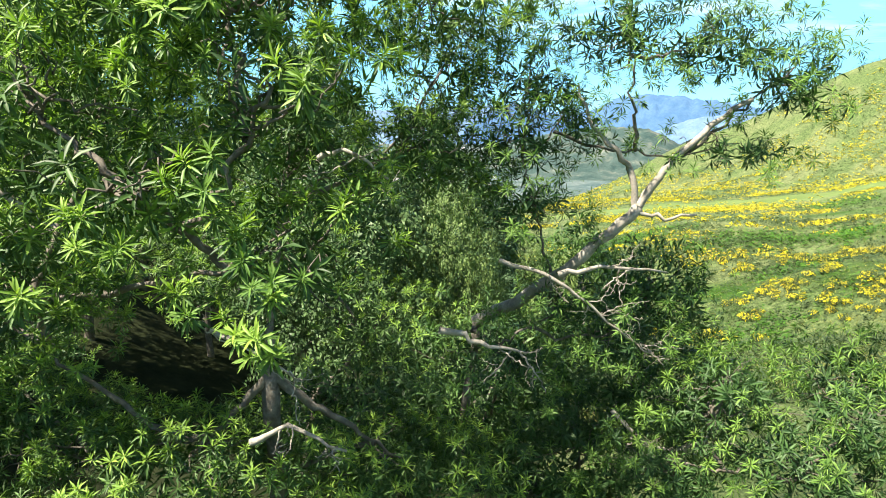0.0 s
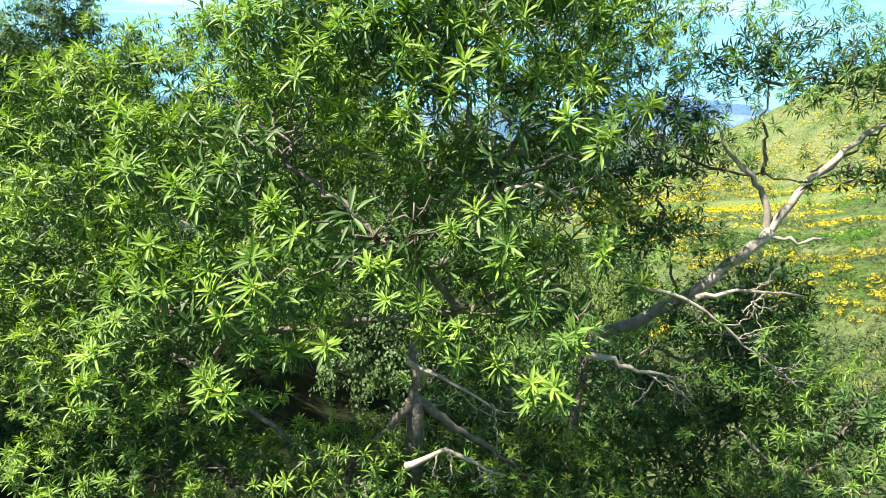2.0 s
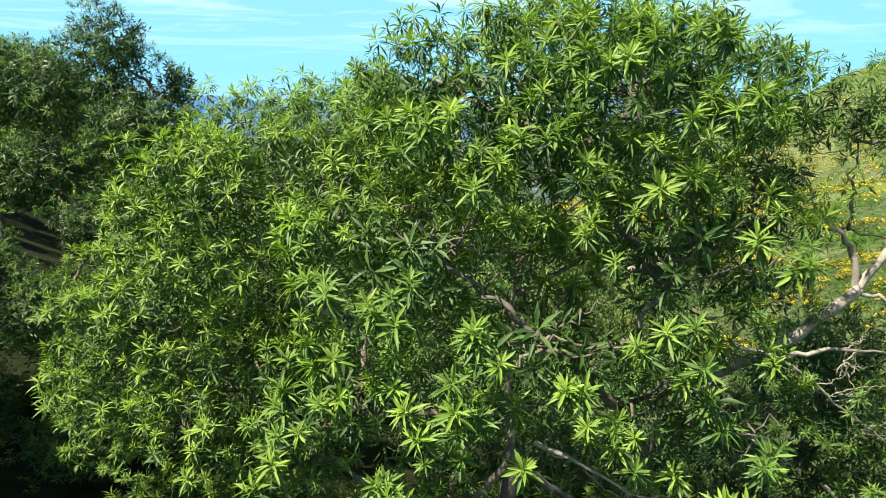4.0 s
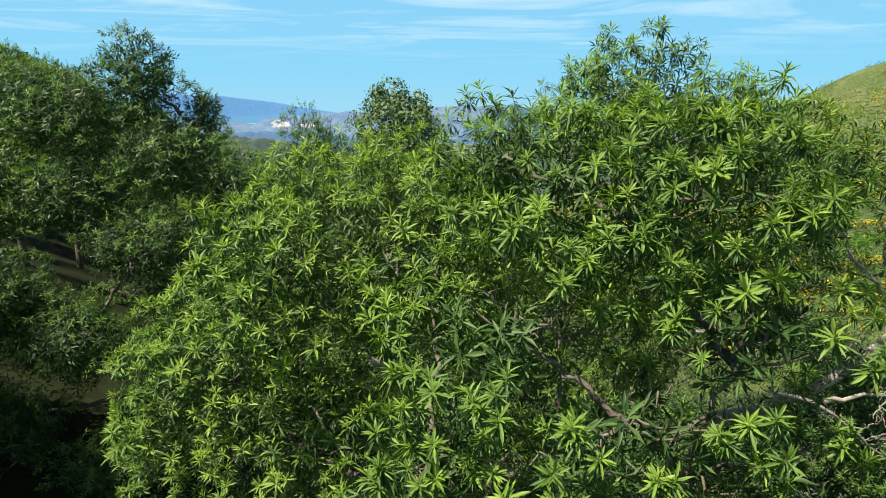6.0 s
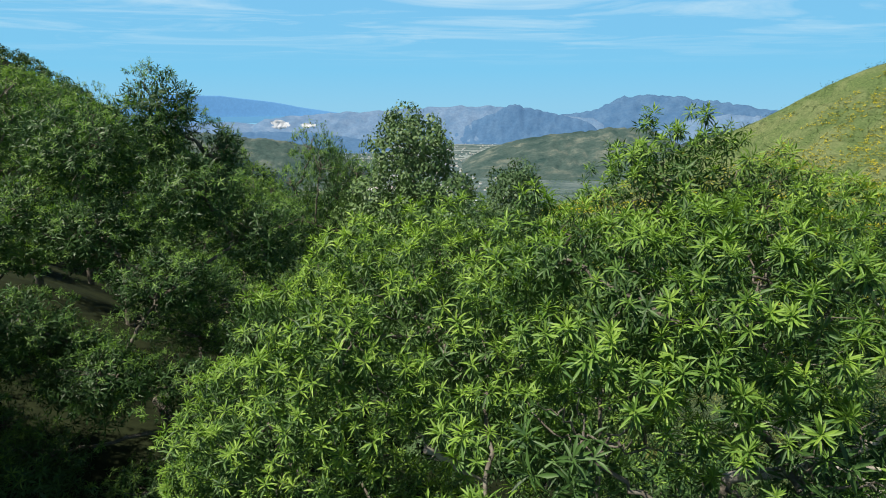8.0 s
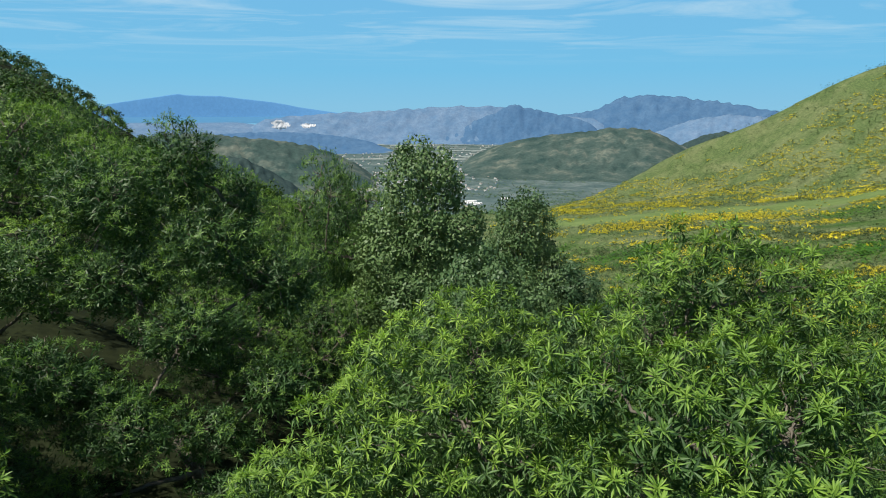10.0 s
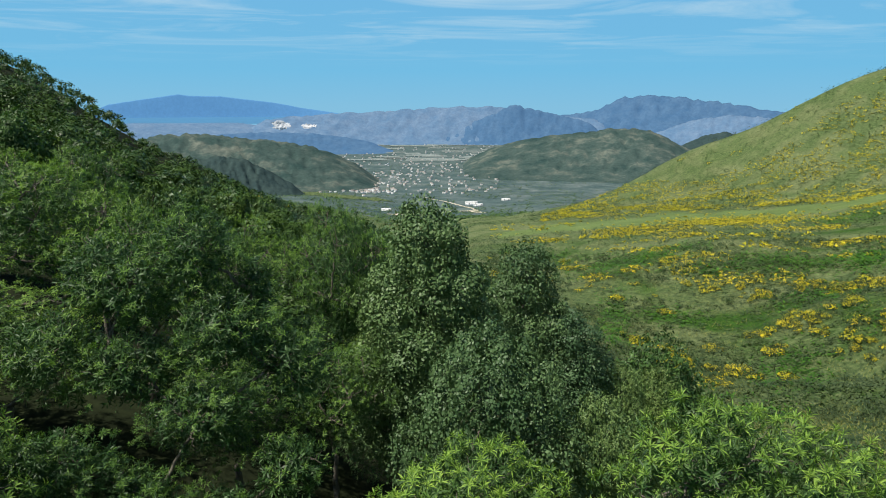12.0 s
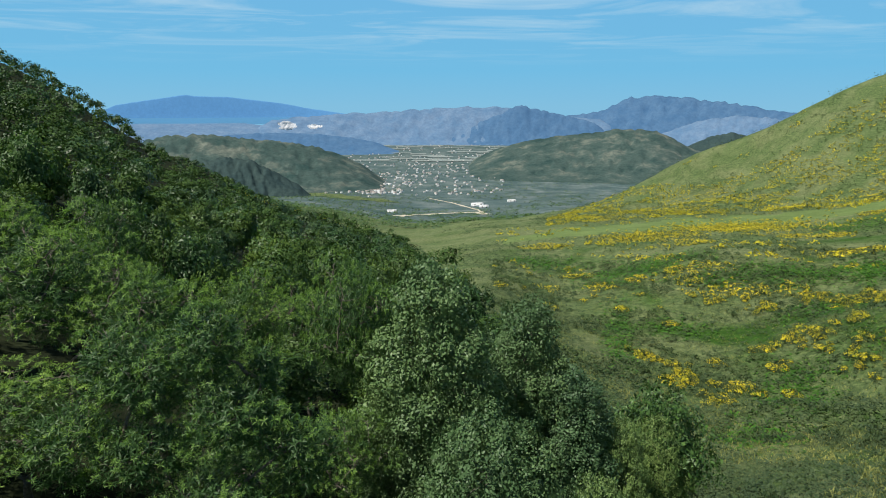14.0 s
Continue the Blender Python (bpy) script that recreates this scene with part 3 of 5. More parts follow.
ridge("scrub_hill", "rounded scrub-covered hill with bare pale top", mat_hazed_hill, [(780, 330), (815, 305), (840, 280), (880, 262), (930, 248), (990, 238), (1050, 233), (1090, 226), (1125, 226), (1165, 231), (1190, 243), (1215, 258), (1260, 275), (1330, 300)], 3000, 720, -268, 0.08)
ridge("scrub_hill", "dark scrubby hillside above the village", mat_hazed_hill, [(180, 262), (260, 244), (300, 237), (350, 235), (400, 239), (450, 244), (510, 250), (560, 258), (600, 272), (640, 290), (680, 318), (720, 340)], 2400, 560, -266, 0.08)
ridge("scrub_hill", "steep dark wooded spur", mat_hazed_wood, [(280, 300), (340, 283), (400, 276), (440, 280), (480, 300), (520, 322), (560, 342)], 1750, 260, -240, 0.1)
ridge("coastal_plain", "hazy flat coast with scattered settlements", mat_hazed_limestone, [(150, 222), (250, 219), (330, 219), (430, 218), (480, 224), (560, 240)], 4730, 500, -245, 0.0)
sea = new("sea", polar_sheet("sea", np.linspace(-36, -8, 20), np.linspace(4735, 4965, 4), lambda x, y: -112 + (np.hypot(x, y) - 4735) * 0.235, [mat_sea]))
tagged(sea, "blue strait of sea before the island", "water", kind="structure")

# ---- trees ----
fine_rosettes = [rosette(rng, 34, 0.18, True, 1.02, 0.6) for _ in range(5)]
mid_rosettes = [rosette(rng, 24, 0.18, False, 1.12, 0.55) for _ in range(6)]
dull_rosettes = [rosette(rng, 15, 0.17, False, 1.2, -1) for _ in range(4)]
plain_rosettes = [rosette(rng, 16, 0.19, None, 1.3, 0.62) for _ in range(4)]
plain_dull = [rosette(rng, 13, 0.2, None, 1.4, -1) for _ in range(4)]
# mostly light leaves: direct sun painted into the shoots of two darker trees
sunlit_rosettes = [rosette(np.random.default_rng(7 + k), 23, 0.175, False, 1.0, 0.85) for k in range(4)]
core_sprigs = [sprig(rng, 9, 0.2, 0.4, 0.2, fine=None) for _ in range(4)]
broad_sprigs = [sprig(rng, 13, 0.16, 0.55, 0.15, rise=(-0.9, 0.4), fine=None) for _ in range(4)]
small_sprigs = [sprig(rng, 13, 0.115, 0.6, 0.11, rise=(-0.7, 0.5), fine=None) for _ in range(4)]


def limbs_of(tree, r, base, lobes, thick, fork=None, twiggy=6, sides=6):
    """Trunk, a limb to each lobe and finer branches in it, as parts of the tree. base is in the tree's own frame."""
    base = np.asarray(base, float)
    cs = np.array([l[0] for l in lobes], float)
    if fork is None:
        fork = np.array([cs[:, 0].mean() * 0.6 + base[0] * 0.4, cs[:, 1].mean() * 0.6 + base[1] * 0.4, base[2] + 0.42 * (cs[:, 2].mean() - base[2])])
    v, t, s = tube([base - (0, 0, 0.5), base * 0.5 + fork * 0.5 + r.normal(0, 0.1, 3), fork], thick, thick * 0.72, sides + 1, 0.02, r)
    part("trunk", tri_mesh("trunk", v, t, [mat_bark], smooth=True), tree)
    twigs, nodes = [], [fork]
    for c, q, *_ in sorted(lobes, key=lambda l: np.linalg.norm(np.array(l[0]) - fork)):
        c, q = np.array(c, float), np.array(q, float)
        start = min(nodes, key=lambda p: np.linalg.norm(p - c) + (0 if p[2] < c[2] + 0.3 else 3))
        first = start is fork
        line = bent(start, c + (0, 0, 0.3 * q[2]), r)
        nodes += [np.array(line[2]), np.array(line[3])]
        v, t, s = tube(line, thick * (0.5 if first else 0.3), thick * 0.1, sides, 0.03, r)
        part("branch", tri_mesh("branch", v, t, [mat_bark], smooth=True), tree)
        for _ in range(twiggy):
            k = r.uniform(0.45, 1.0)
            start = np.array(line[2]) * (1 - k) + np.array(line[4]) * k
            d = unit(r.normal(size=3) + (0, 0, 0.5))
            twigs.append(tube(bent(start, c + d * q * 0.88, r, 0.25), thick * 0.11, thick * 0.03, 5, 0.03, r))
    if twigs:
        v, t, s = join(twigs)
        tagged(part("brushwood", tri_mesh("brushwood", v, t, [mat_bark]), tree), kind="stuff")


def leafy(r, lobes, per_m2, size, up=1.5, spread=0.5, **kw):
    p, n, low = clump_points(r, lobes, per_m2, spread, **kw)
    n = unit(n + np.where(low, 0.2, up)[:, None] * (0, 0, 1) + r.normal(0, 0.22, n.shape))
    return p, n, r.uniform(0.62, 1.05, len(p)) * size, low


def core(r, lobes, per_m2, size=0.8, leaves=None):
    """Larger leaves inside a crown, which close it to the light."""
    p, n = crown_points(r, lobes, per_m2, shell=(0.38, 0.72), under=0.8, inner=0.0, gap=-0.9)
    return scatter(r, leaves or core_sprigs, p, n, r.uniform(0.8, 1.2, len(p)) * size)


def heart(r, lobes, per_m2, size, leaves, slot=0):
    """The mature foliage of a crown, close under its outer boughs; its darker colour also paints the inner shade."""
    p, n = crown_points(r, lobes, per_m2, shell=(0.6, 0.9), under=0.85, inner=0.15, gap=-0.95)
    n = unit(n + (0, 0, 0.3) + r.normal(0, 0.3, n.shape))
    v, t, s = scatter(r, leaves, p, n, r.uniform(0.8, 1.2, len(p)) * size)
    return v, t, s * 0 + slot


def ground_at(x, y):
    return float(ground_z(x, y)[0])


def near_chestnut(label, root, lobes, per_m2, thick, single=0, close=None, fork=None, coarse=False, bright=False, broken=0, **kw):
    """A sweet chestnut close to the flight; its nearest shoots are single pieces."""
    x, y = root
    tree = thing("chestnut_tree", label, "tree", "chestnut trees", (x, y, ground_at(x, y)))
    off = np.array([x, y, ground_at(x, y)])
    own = [((np.array(c) - off), *rest) for c, *rest in lobes]
    limbs_of(tree, rng, (0, 0, 0), own, thick, fork=None if fork is None else np.array(fork) - off)
    shoots, dull = (plain_rosettes, plain_dull) if coarse else (sunlit_rosettes if bright else mid_rosettes, dull_rosettes)
    p, n, s, low = leafy(rng, boughs(rng, own, broken, (0.36, 0.55)) if broken else own, per_m2, 0.7 if coarse else 0.76, **kw)
    pick = np.zeros(len(p), bool)
    if single:
        order = np.argsort(np.linalg.norm(p + off - np.array(close), axis=1) + 9 * low)
        pick[order[:single]] = True
    # hanging shoots, plus a random share, get dull leaves: shade put into colour
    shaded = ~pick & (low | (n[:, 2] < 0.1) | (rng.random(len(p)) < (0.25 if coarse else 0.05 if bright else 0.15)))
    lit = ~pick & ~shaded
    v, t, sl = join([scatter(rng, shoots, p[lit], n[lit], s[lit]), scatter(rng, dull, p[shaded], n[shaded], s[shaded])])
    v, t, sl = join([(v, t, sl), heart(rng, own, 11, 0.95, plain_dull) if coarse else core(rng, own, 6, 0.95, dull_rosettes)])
    crown = part("crown", tri_mesh("crown", v, t, [mat_chestnut, mat_young_sunlit], sl), tree, "long toothed leaves in bright yellow-green shoots")
    if single:
        singles = [tri_mesh("leaf_shoot", *a[:2], [mat_chestnut, mat_young_sunlit], a[2]) for a in fine_rosettes]
        for place, axis, size in zip(p[pick], n[pick], s[pick]):
            ob = part("leaf_shoot", singles[int(rng.integers(len(singles)))], crown)
            turn = Vector(axis).to_track_quat("Z", "Y").to_matrix().to_4x4()
            ob.matrix_local = Matrix.Translation(place) @ turn @ pose(0, 0, 0, 0, 0, rng.uniform(0, 360)) @ Matrix.Scale(float(size), 4)
    return tree


near_chestnut("large sweet chestnut tree with bright yellow-green shoots", (2.2, 8.0), [
    ((2.4, 5.8, -1.95), (1.7, 1.6, 0.95)), ((1.2, 4.9, -3.1), (1.1, 1.0, 0.85), 0.6), ((3.2, 4.6, -3.0), (0.85, 0.75, 0.8), 0.5), ((2.0, 4.4, -3.6), (1.2, 0.8, 0.65), 0.7), ((3.3, 4.5, -4.1), (0.75, 0.8, 0.5), 0.55), ((0.6, 5.0, -4.3), (0.9, 0.9, 0.6), 0.75),
    ((1.2, 6.4, -1.75), (0.75, 0.8, 0.75)), ((3.1, 5.7, -1.7), (1.1, 1.1, 0.75)),
    ((-0.4, 8.3, -3.4), (1.8, 1.8, 1.9)), ((-1.25, 7.2, -3.1), (1.15, 1.2, 1.2)), ((-2.5, 8.1, -4.8), (1.45, 1.4, 1.35)), ((-1.1, 7.4, -5.2), (1.35, 1.2, 1.1)), ((-3.2, 9.0, -6.3), (1.3, 1.2, 1.2)), ((0.5, 7.3, -3.2), (1.05, 1.15, 1.2)), ((0.1, 9.4, -2.6), (1.2, 1.0, 1.15)),
    ((3.0, 8.1, -1.15), (0.9, 0.9, 0.95)), ((4.0, 8.4, -1.35), (1.0, 0.9, 0.85), 0.8), ((2.2, 7.6, -1.7), (0.85, 0.8, 0.9), 0.8), ((4.6, 8.6, -1.65), (1.25, 1.15, 1.0), 0.75), ((2.4, 8.3, -3.5), (1.2, 0.8, 0.8), 0.85), ((4.3, 8.5, -3.6), (1.2, 0.9, 0.9), 0.8),
    ((1.2, 7.2, -7.6), (2.4, 1.2, 0.8)), ((-1.7, 8.0, -7.7), (1.8, 1.4, 1.1)), ((3.9, 7.9, -8.0), (1.5, 1.2, 0.65))], 42, 0.15, 300, (2.2, 0.0, -2.0), fork=(2.2, 7.4, -6.3), spread=0.33, up=1.1)
pale = near_chestnut("sweet chestnut tree with an open crown on pale bare limbs", (4.6, 9.6), [
    ((8.2, 8.7, -2.15), (1.4, 1.0, 0.75), 0.9), ((7.0, 8.8, -1.95), (1.3, 0.9, 0.75), 0.9), ((9.3, 8.8, -2.55), (0.85, 0.9, 0.7), 0.85), ((8.4, 8.6, -3.5), (1.1, 0.8, 0.3), 0.5), ((6.5, 8.6, -5.7), (1.1, 0.9, 0.7), 0.7), ((7.2, 8.8, -6.3), (1.0, 0.9, 0.6), 0.8),
    ((5.6, 8.6, -2.8), (1.0, 0.9, 0.8), 0.85), ((5.6, 8.6, -4.3), (1.0, 0.9, 0.7), 0.85), ((5.5, 8.7, -3.4), (1.1, 0.9, 0.9), 0.75), ((5.3, 8.3, -6.5), (1.2, 0.7, 0.7), 0.8), ((6.3, 9.6, -3.2), (1.1, 1.0, 0.8), 0.5)], 22, 0.1, fork=(5.0, 9.8, -6.4), bright=True, spread=0.33)
for run, r0, r1 in (([(5.0, 9.8, -6.4), (6.0, 8.7, -5.4), (6.7, 8.45, -4.7), (7.15, 8.45, -4.25)], 0.1, 0.075), ([(7.15, 8.45, -4.25), (7.5, 8.5, -3.75), (7.7, 8.5, -3.5), (8.2, 8.6, -3.05), (8.7, 8.7, -2.8)], 0.07, 0.03),
                    ([(7.12, 8.45, -4.3), (7.08, 8.5, -3.8), (6.8, 8.5, -3.5), (6.45, 8.6, -3.1), (6.3, 8.7, -2.6)], 0.055, 0.02), ([(7.1, 8.45, -4.3), (7.5, 8.4, -4.4), (7.95, 8.4, -4.35)], 0.035, 0.015)):
    bole = part("pale_limb", tri_mesh("pale_limb", *tube([np.array(a) - pale.location for a in run], r0, r1, 9, 0.02, rng)[:2], [mat_deadwood], smooth=True), pale, "pale grey bare limb")
near_chestnut("sweet chestnut tree in the shade behind its larger neighbour", (6.0, 11.0), [
    ((5.4, 11.0, -8.2), (2.6, 1.4, 1.7)), ((8.4, 10.8, -8.2), (2.4, 1.5, 1.6)), ((6.9, 9.6, -9.0), (2.2, 1.4, 1.4)), ((3.0, 9.6, -8.6), (2.2, 1.4, 1.6)), ((7.9, 10.0, -6.0), (1.3, 1.0, 1.1)), ((5.2, 12.6, -9.6), (2.4, 1.6, 1.4))], 14, 0.16, coarse=True, spread=0.5)
near_chestnut("low sweet chestnut tree with yellow-green shoots", (9.4, 7.6), [
    ((9.4, 7.4, -7.6), (1.9, 1.4, 1.0)), ((8.2, 8.0, -7.2), (1.2, 1.0, 0.8)), ((7.5, 7.6, -7.9), (1.2, 1.0, 0.7)), ((10.6, 8.6, -7.0), (1.3, 1.1, 0.8)), ((8.3, 7.6, -6.6), (0.8, 0.7, 0.5), 0.8), ((10.0, 7.4, -7.0), (1.3, 1.1, 0.7))], 22, 0.12, bright=True, spread=0.33)
near_chestnut("sweet chestnut tree with yellow-green shoots below the dark trees", (1.2, 12.6), [
    ((1.0, 12.4, -5.8), (1.7, 1.4, 1.2)), ((-0.4, 13.0, -6.4), (1.4, 1.3, 1.3)), ((3.2, 12.6, -7.6), (1.4, 1.3, 1.1)), ((4.6, 10.0, -2.4), (1.2, 0.9, 1.2), 0.8)], 16, 0.15, spread=0.38)
near_chestnut("tall sweet chestnut tree with dark crowded foliage", (-8.2, 18.6), [
    ((-8.2, 18.4, -0.35), (1.35, 1.4, 1.5)), ((-9.9, 18.2, -1.3), (1.5, 1.5, 1.5)), ((-11.3, 18.6, -1.1), (1.3, 1.4, 1.5)), ((-6.5, 18.9, -1.5), (0.65, 0.7, 1.25)), ((-7.3, 18.0, -2.5), (1.8, 1.5, 1.6)), ((-10.0, 17.6, -3.6), (1.8, 1.5, 1.5)),
    ((-5.3, 18.2, -3.9), (1.4, 1.3, 1.5)), ((-12.3, 17.6, -3.4), (1.6, 1.5, 1.7)), ((-7.8, 16.9, -4.9), (1.8, 1.3, 1.3)), ((-5.1, 16.4, -6.3), (1.2, 1.2, 1.1)),
    ((-9.6, 15.3, -6.7), (1.8, 1.4, 1.3)), ((-12.9, 16.0, -6.5), (1.8, 1.5, 1.5)), ((-7.0, 16.0, -7.6), (1.5, 1.2, 1.0)), ((-10.6, 14.0, -8.9), (2.0, 1.2, 1.1)), ((-7.4, 13.6, -9.6), (1.7, 1.2, 0.9)), ((-10.9, 15.0, -5.5), (1.6, 1.3, 1.3)), ((-8.6, 14.4, -6.9), (1.4, 1.2, 1.1)), ((-12.6, 15.4, -8.8), (1.8, 1.3, 1.3)), ((-6.0, 14.6, -8.8), (1.5, 1.2, 1.1))], 34, 0.26, coarse=True, spread=0.34, up=0.6, broken=8, floor=-0.3, under=0.1)


def dead_branch(line, thick, sprays):
    """A bare weathered branch with forked twigs, caught in the crown."""
    line = [np.array(p, float) for p in line]
    at = line[0]
    ob = thing("dead_branch", "bare grey weathered dead branch caught in the crown", "branch", "dead branches", tuple(at))
    v, t, s = tube([p - at for p in line], thick, thick * 0.3, 7, thick * 0.5, rng)
    part("limb", tri_mesh("limb", v, t, [mat_deadwood], smooth=True), ob)
    for _ in range(sprays):
        k = rng.uniform(0.2, 1.0) * (len(line) - 1)
        i = min(int(k), len(line) - 2)
        a = line[i] + (line[i + 1] - line[i]) * (k - i) - at
        b = a + unit(rng.normal(size=3) * (1.0, 0.5, 0.8) + (line[-1] - line[0]) * 0.4) * rng.uniform(0.25, 0.7)
        bits = [tube(bent(a, b, rng, 0.3), thick * 0.3, thick * 0.1, 5, 0.012, rng)]
        for _ in range(2):
            m = a + (b - a) * rng.uniform(0.3, 0.9)
            bits.append(tube(bent(m, m + unit(rng.normal(size=3)) * rng.uniform(0.1, 0.35), rng, 0.3), thick * 0.16, thick * 0.06, 4, 0.008, rng))
        v, t, s = join(bits)
        part("twig", tri_mesh("twig", v, t, [mat_deadwood]), ob)
    return ob


dead_branch([(5.2, 8.0, -4.9), (5.9, 7.9, -5.1), (6.4, 7.9, -5.5), (6.9, 7.9, -5.9), (7.3, 7.9, -6.2)], 0.035, 14)
dead_branch([(6.0, 8.0, -5.1), (6.6, 8.0, -5.0), (7.5, 8.1, -5.1)], 0.045, 3)
dead_branch([(6.9, 8.2, -7.2), (7.4, 8.1, -7.7), (8.0, 8.1, -7.8), (8.4, 8.2, -7.5)], 0.035, 12)
dead_branch([(4.4, 7.2, -5.6), (4.9, 7.2, -5.75), (5.5, 7.3, -5.95)], 0.05, 4)
dead_branch([(-0.2, 6.3, -3.75), (0.15, 6.4, -4.0), (0.5, 6.5, -4.3)], 0.045, 4)
dead_branch([(2.2, 5.6, -5.0), (2.6, 5.4, -5.1), (3.1, 5.3, -5.4)], 0.03, 4)
dead_branch([(2.1, 6.8, -6.9), (2.6, 6.7, -6.6), (3.3, 6.6, -6.9)], 0.05, 4)
dead_branch([(3.2, 6.2, -3.4), (3.5, 6.1, -3.3), (3.9, 6.1, -3.6)], 0.035, 3)


def tree_model(name, label, leaf_mats, templates, lobes, per_m2, size, thick, category="tree", group="trees of the wood", twiggy=5, dense=2.6, inside=None, **kw):
    """A model tree at the origin."""
    tree = thing(name, label, category, group)
    limbs_of(tree, rng, (0, 0, 0), lobes, thick, twiggy=twiggy, sides=6 if twiggy else 3)
    p, n, s, _ = leafy(rng, lobes if inside is None else lobes[1:], per_m2, size, **kw)
    v, t, sl = scatter(rng, templates, p, n, s)
    if dense:
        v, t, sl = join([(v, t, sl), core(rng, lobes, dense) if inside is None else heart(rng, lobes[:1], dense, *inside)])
    part("crown", tri_mesh("crown", v, t, leaf_mats, sl), tree)
    return tree


def lumpy_lobes(r, height, radius, low=0.3, size=(0.26, 0.4), count=22):
    """Lobes of a crown: rounded boughs set side by side over a dome, with clefts between them, round a smaller heart."""
    tall = height * (1 - low) / 2
    mid = np.array((0, 0, height - tall))
    out = [(tuple(mid), (radius * 0.84, radius * 0.84, tall * 0.88))]
    placed = []
    for _ in range(400):
        d = unit(r.normal(size=3) + (0, 0, 0.35))
        if d[2] < -0.55 or len(placed) >= count:
            continue
        q = radius * r.uniform(*size)
        c = mid + d * (radius - q * 0.8, radius - q * 0.8, tall - q * 0.8) * r.uniform(0.85, 1.08)
        if all(np.linalg.norm(c - o) > 0.86 * (q + k) for o, k in placed):
            placed.append((c, q))
            out.append((tuple(c), (q, q, q * r.uniform(0.55, 0.8))))
    return out


def stand(model, x, y, top, model_height, turn=0.0, wide=1.0, label="", z=None):
    """A copy of a model tree that reaches up to a given height."""
    base = ground_at(x, y) if z is None else z
    k = (top - base) / model_height
    ob = copy_thing(model, Matrix.Translation((x, y, base)) @ pose(0, 0, 0, 0, 0, turn) @ Matrix.Diagonal((wide, wide, k, 1)))
    return tagged(ob, label)


def remove(model):
    for o in (*model.children_recursive, model):
        bpy.data.objects.remove(o)


# broad dark trees behind the chestnuts
dark = tree_model("broadleaf_tree", "dark green broadleaf tree with dense drooping leaves", [mat_drooping], broad_sprigs, [
    ((0, 0, 10.4), (1.35, 1.35, 1.6)), ((0.5, -0.3, 9.1), (1.6, 1.5, 1.5)), ((-1.0, -0.3, 8.2), (1.5, 1.4, 1.6)), ((1.2, -0.3, 7.4), (1.5, 1.4, 1.6)), ((0, 0.8, 7.8), (1.8, 1.4, 1.6)), ((-0.2, -1.1, 7.0), (1.5, 1.2, 1.4)),
    ((0.4, -1.2, 5.6), (1.8, 1.4, 1.5)), ((-1.7, -0.4, 5.6), (1.5, 1.5, 1.6)), ((1.8, -0.2, 5.2), (1.5, 1.5, 1.5)), ((0, -1.2, 3.7), (2.0, 1.6, 1.3)), ((-1.8, 0, 3.3), (1.6, 1.5, 1.3)), ((2.0, 0, 3.2), (1.6, 1.5, 1.3))], 40, 1.05, 0.22, up=0.1, spread=0.42, under=0.2, loose=0.07, dense=7)
stand(dark, -1.4, 27.8, -0.1, 12.2, 0, 1.2, "tall dark broadleaf tree with dense drooping leaves")
stand(dark, 3.7, 31.6, -2.8, 12.2, 140, 1.05, "dark broadleaf tree with a narrow pointed crown")
stand(dark, 6.0, 30.4, -6.3, 12.2, 60, 1.0, "lower dark broadleaf tree beside its taller neighbour")
remove(dark)
silver = tree_model("broadleaf_tree", "rounded tree with glossy grey-green leaves", [mat_silver], small_sprigs, [
    ((0, 0, 5.5), (1.8, 1.8, 1.6)), ((-0.9, -0.6, 4.4), (1.6, 1.5, 1.6)), ((1.0, -0.4, 4.2), (1.6, 1.5, 1.6)), ((0.1, -0.8, 2.8), (2.0, 1.6, 1.5)), ((0, 0.8, 3.6), (2, 1.6, 1.6))], 46, 1.0, 0.14, up=0.2, spread=0.36, under=0.15, loose=0.06, dense=7)
stand(silver, 0.9, 19.0, -3.0, 7.2, 0, 1.2, "rounded tree with glossy grey-green leaves")
stand(silver, 4.7, 19.2, -5.5, 7.2, 200, 0.75, "small twiggy tree with grey-green leaves")
stand(silver, 8.6, 30.6, -9.2, 7.2, 80, 0.8, "small dark green tree at the wood's edge")
stand(silver, 11.8, 33.8, -10.8, 7.2, 150, 0.85, "small green tree at the wood's edge")
remove(silver)

models = [tree_model("chestnut_tree", "sweet chestnut tree of the wood in full leaf", [mat_chestnut, mat_young_sunlit], plain_rosettes, lumpy_lobes(rng, 10, 3.3, 0.3, (0.3, 0.44), 16), 18, 0.8, 0.2, group="trees of the wood", spread=0.34, up=0.55, floor=-0.3, under=0.0, dense=8, inside=(0.95, plain_dull)) for _ in range(3)]
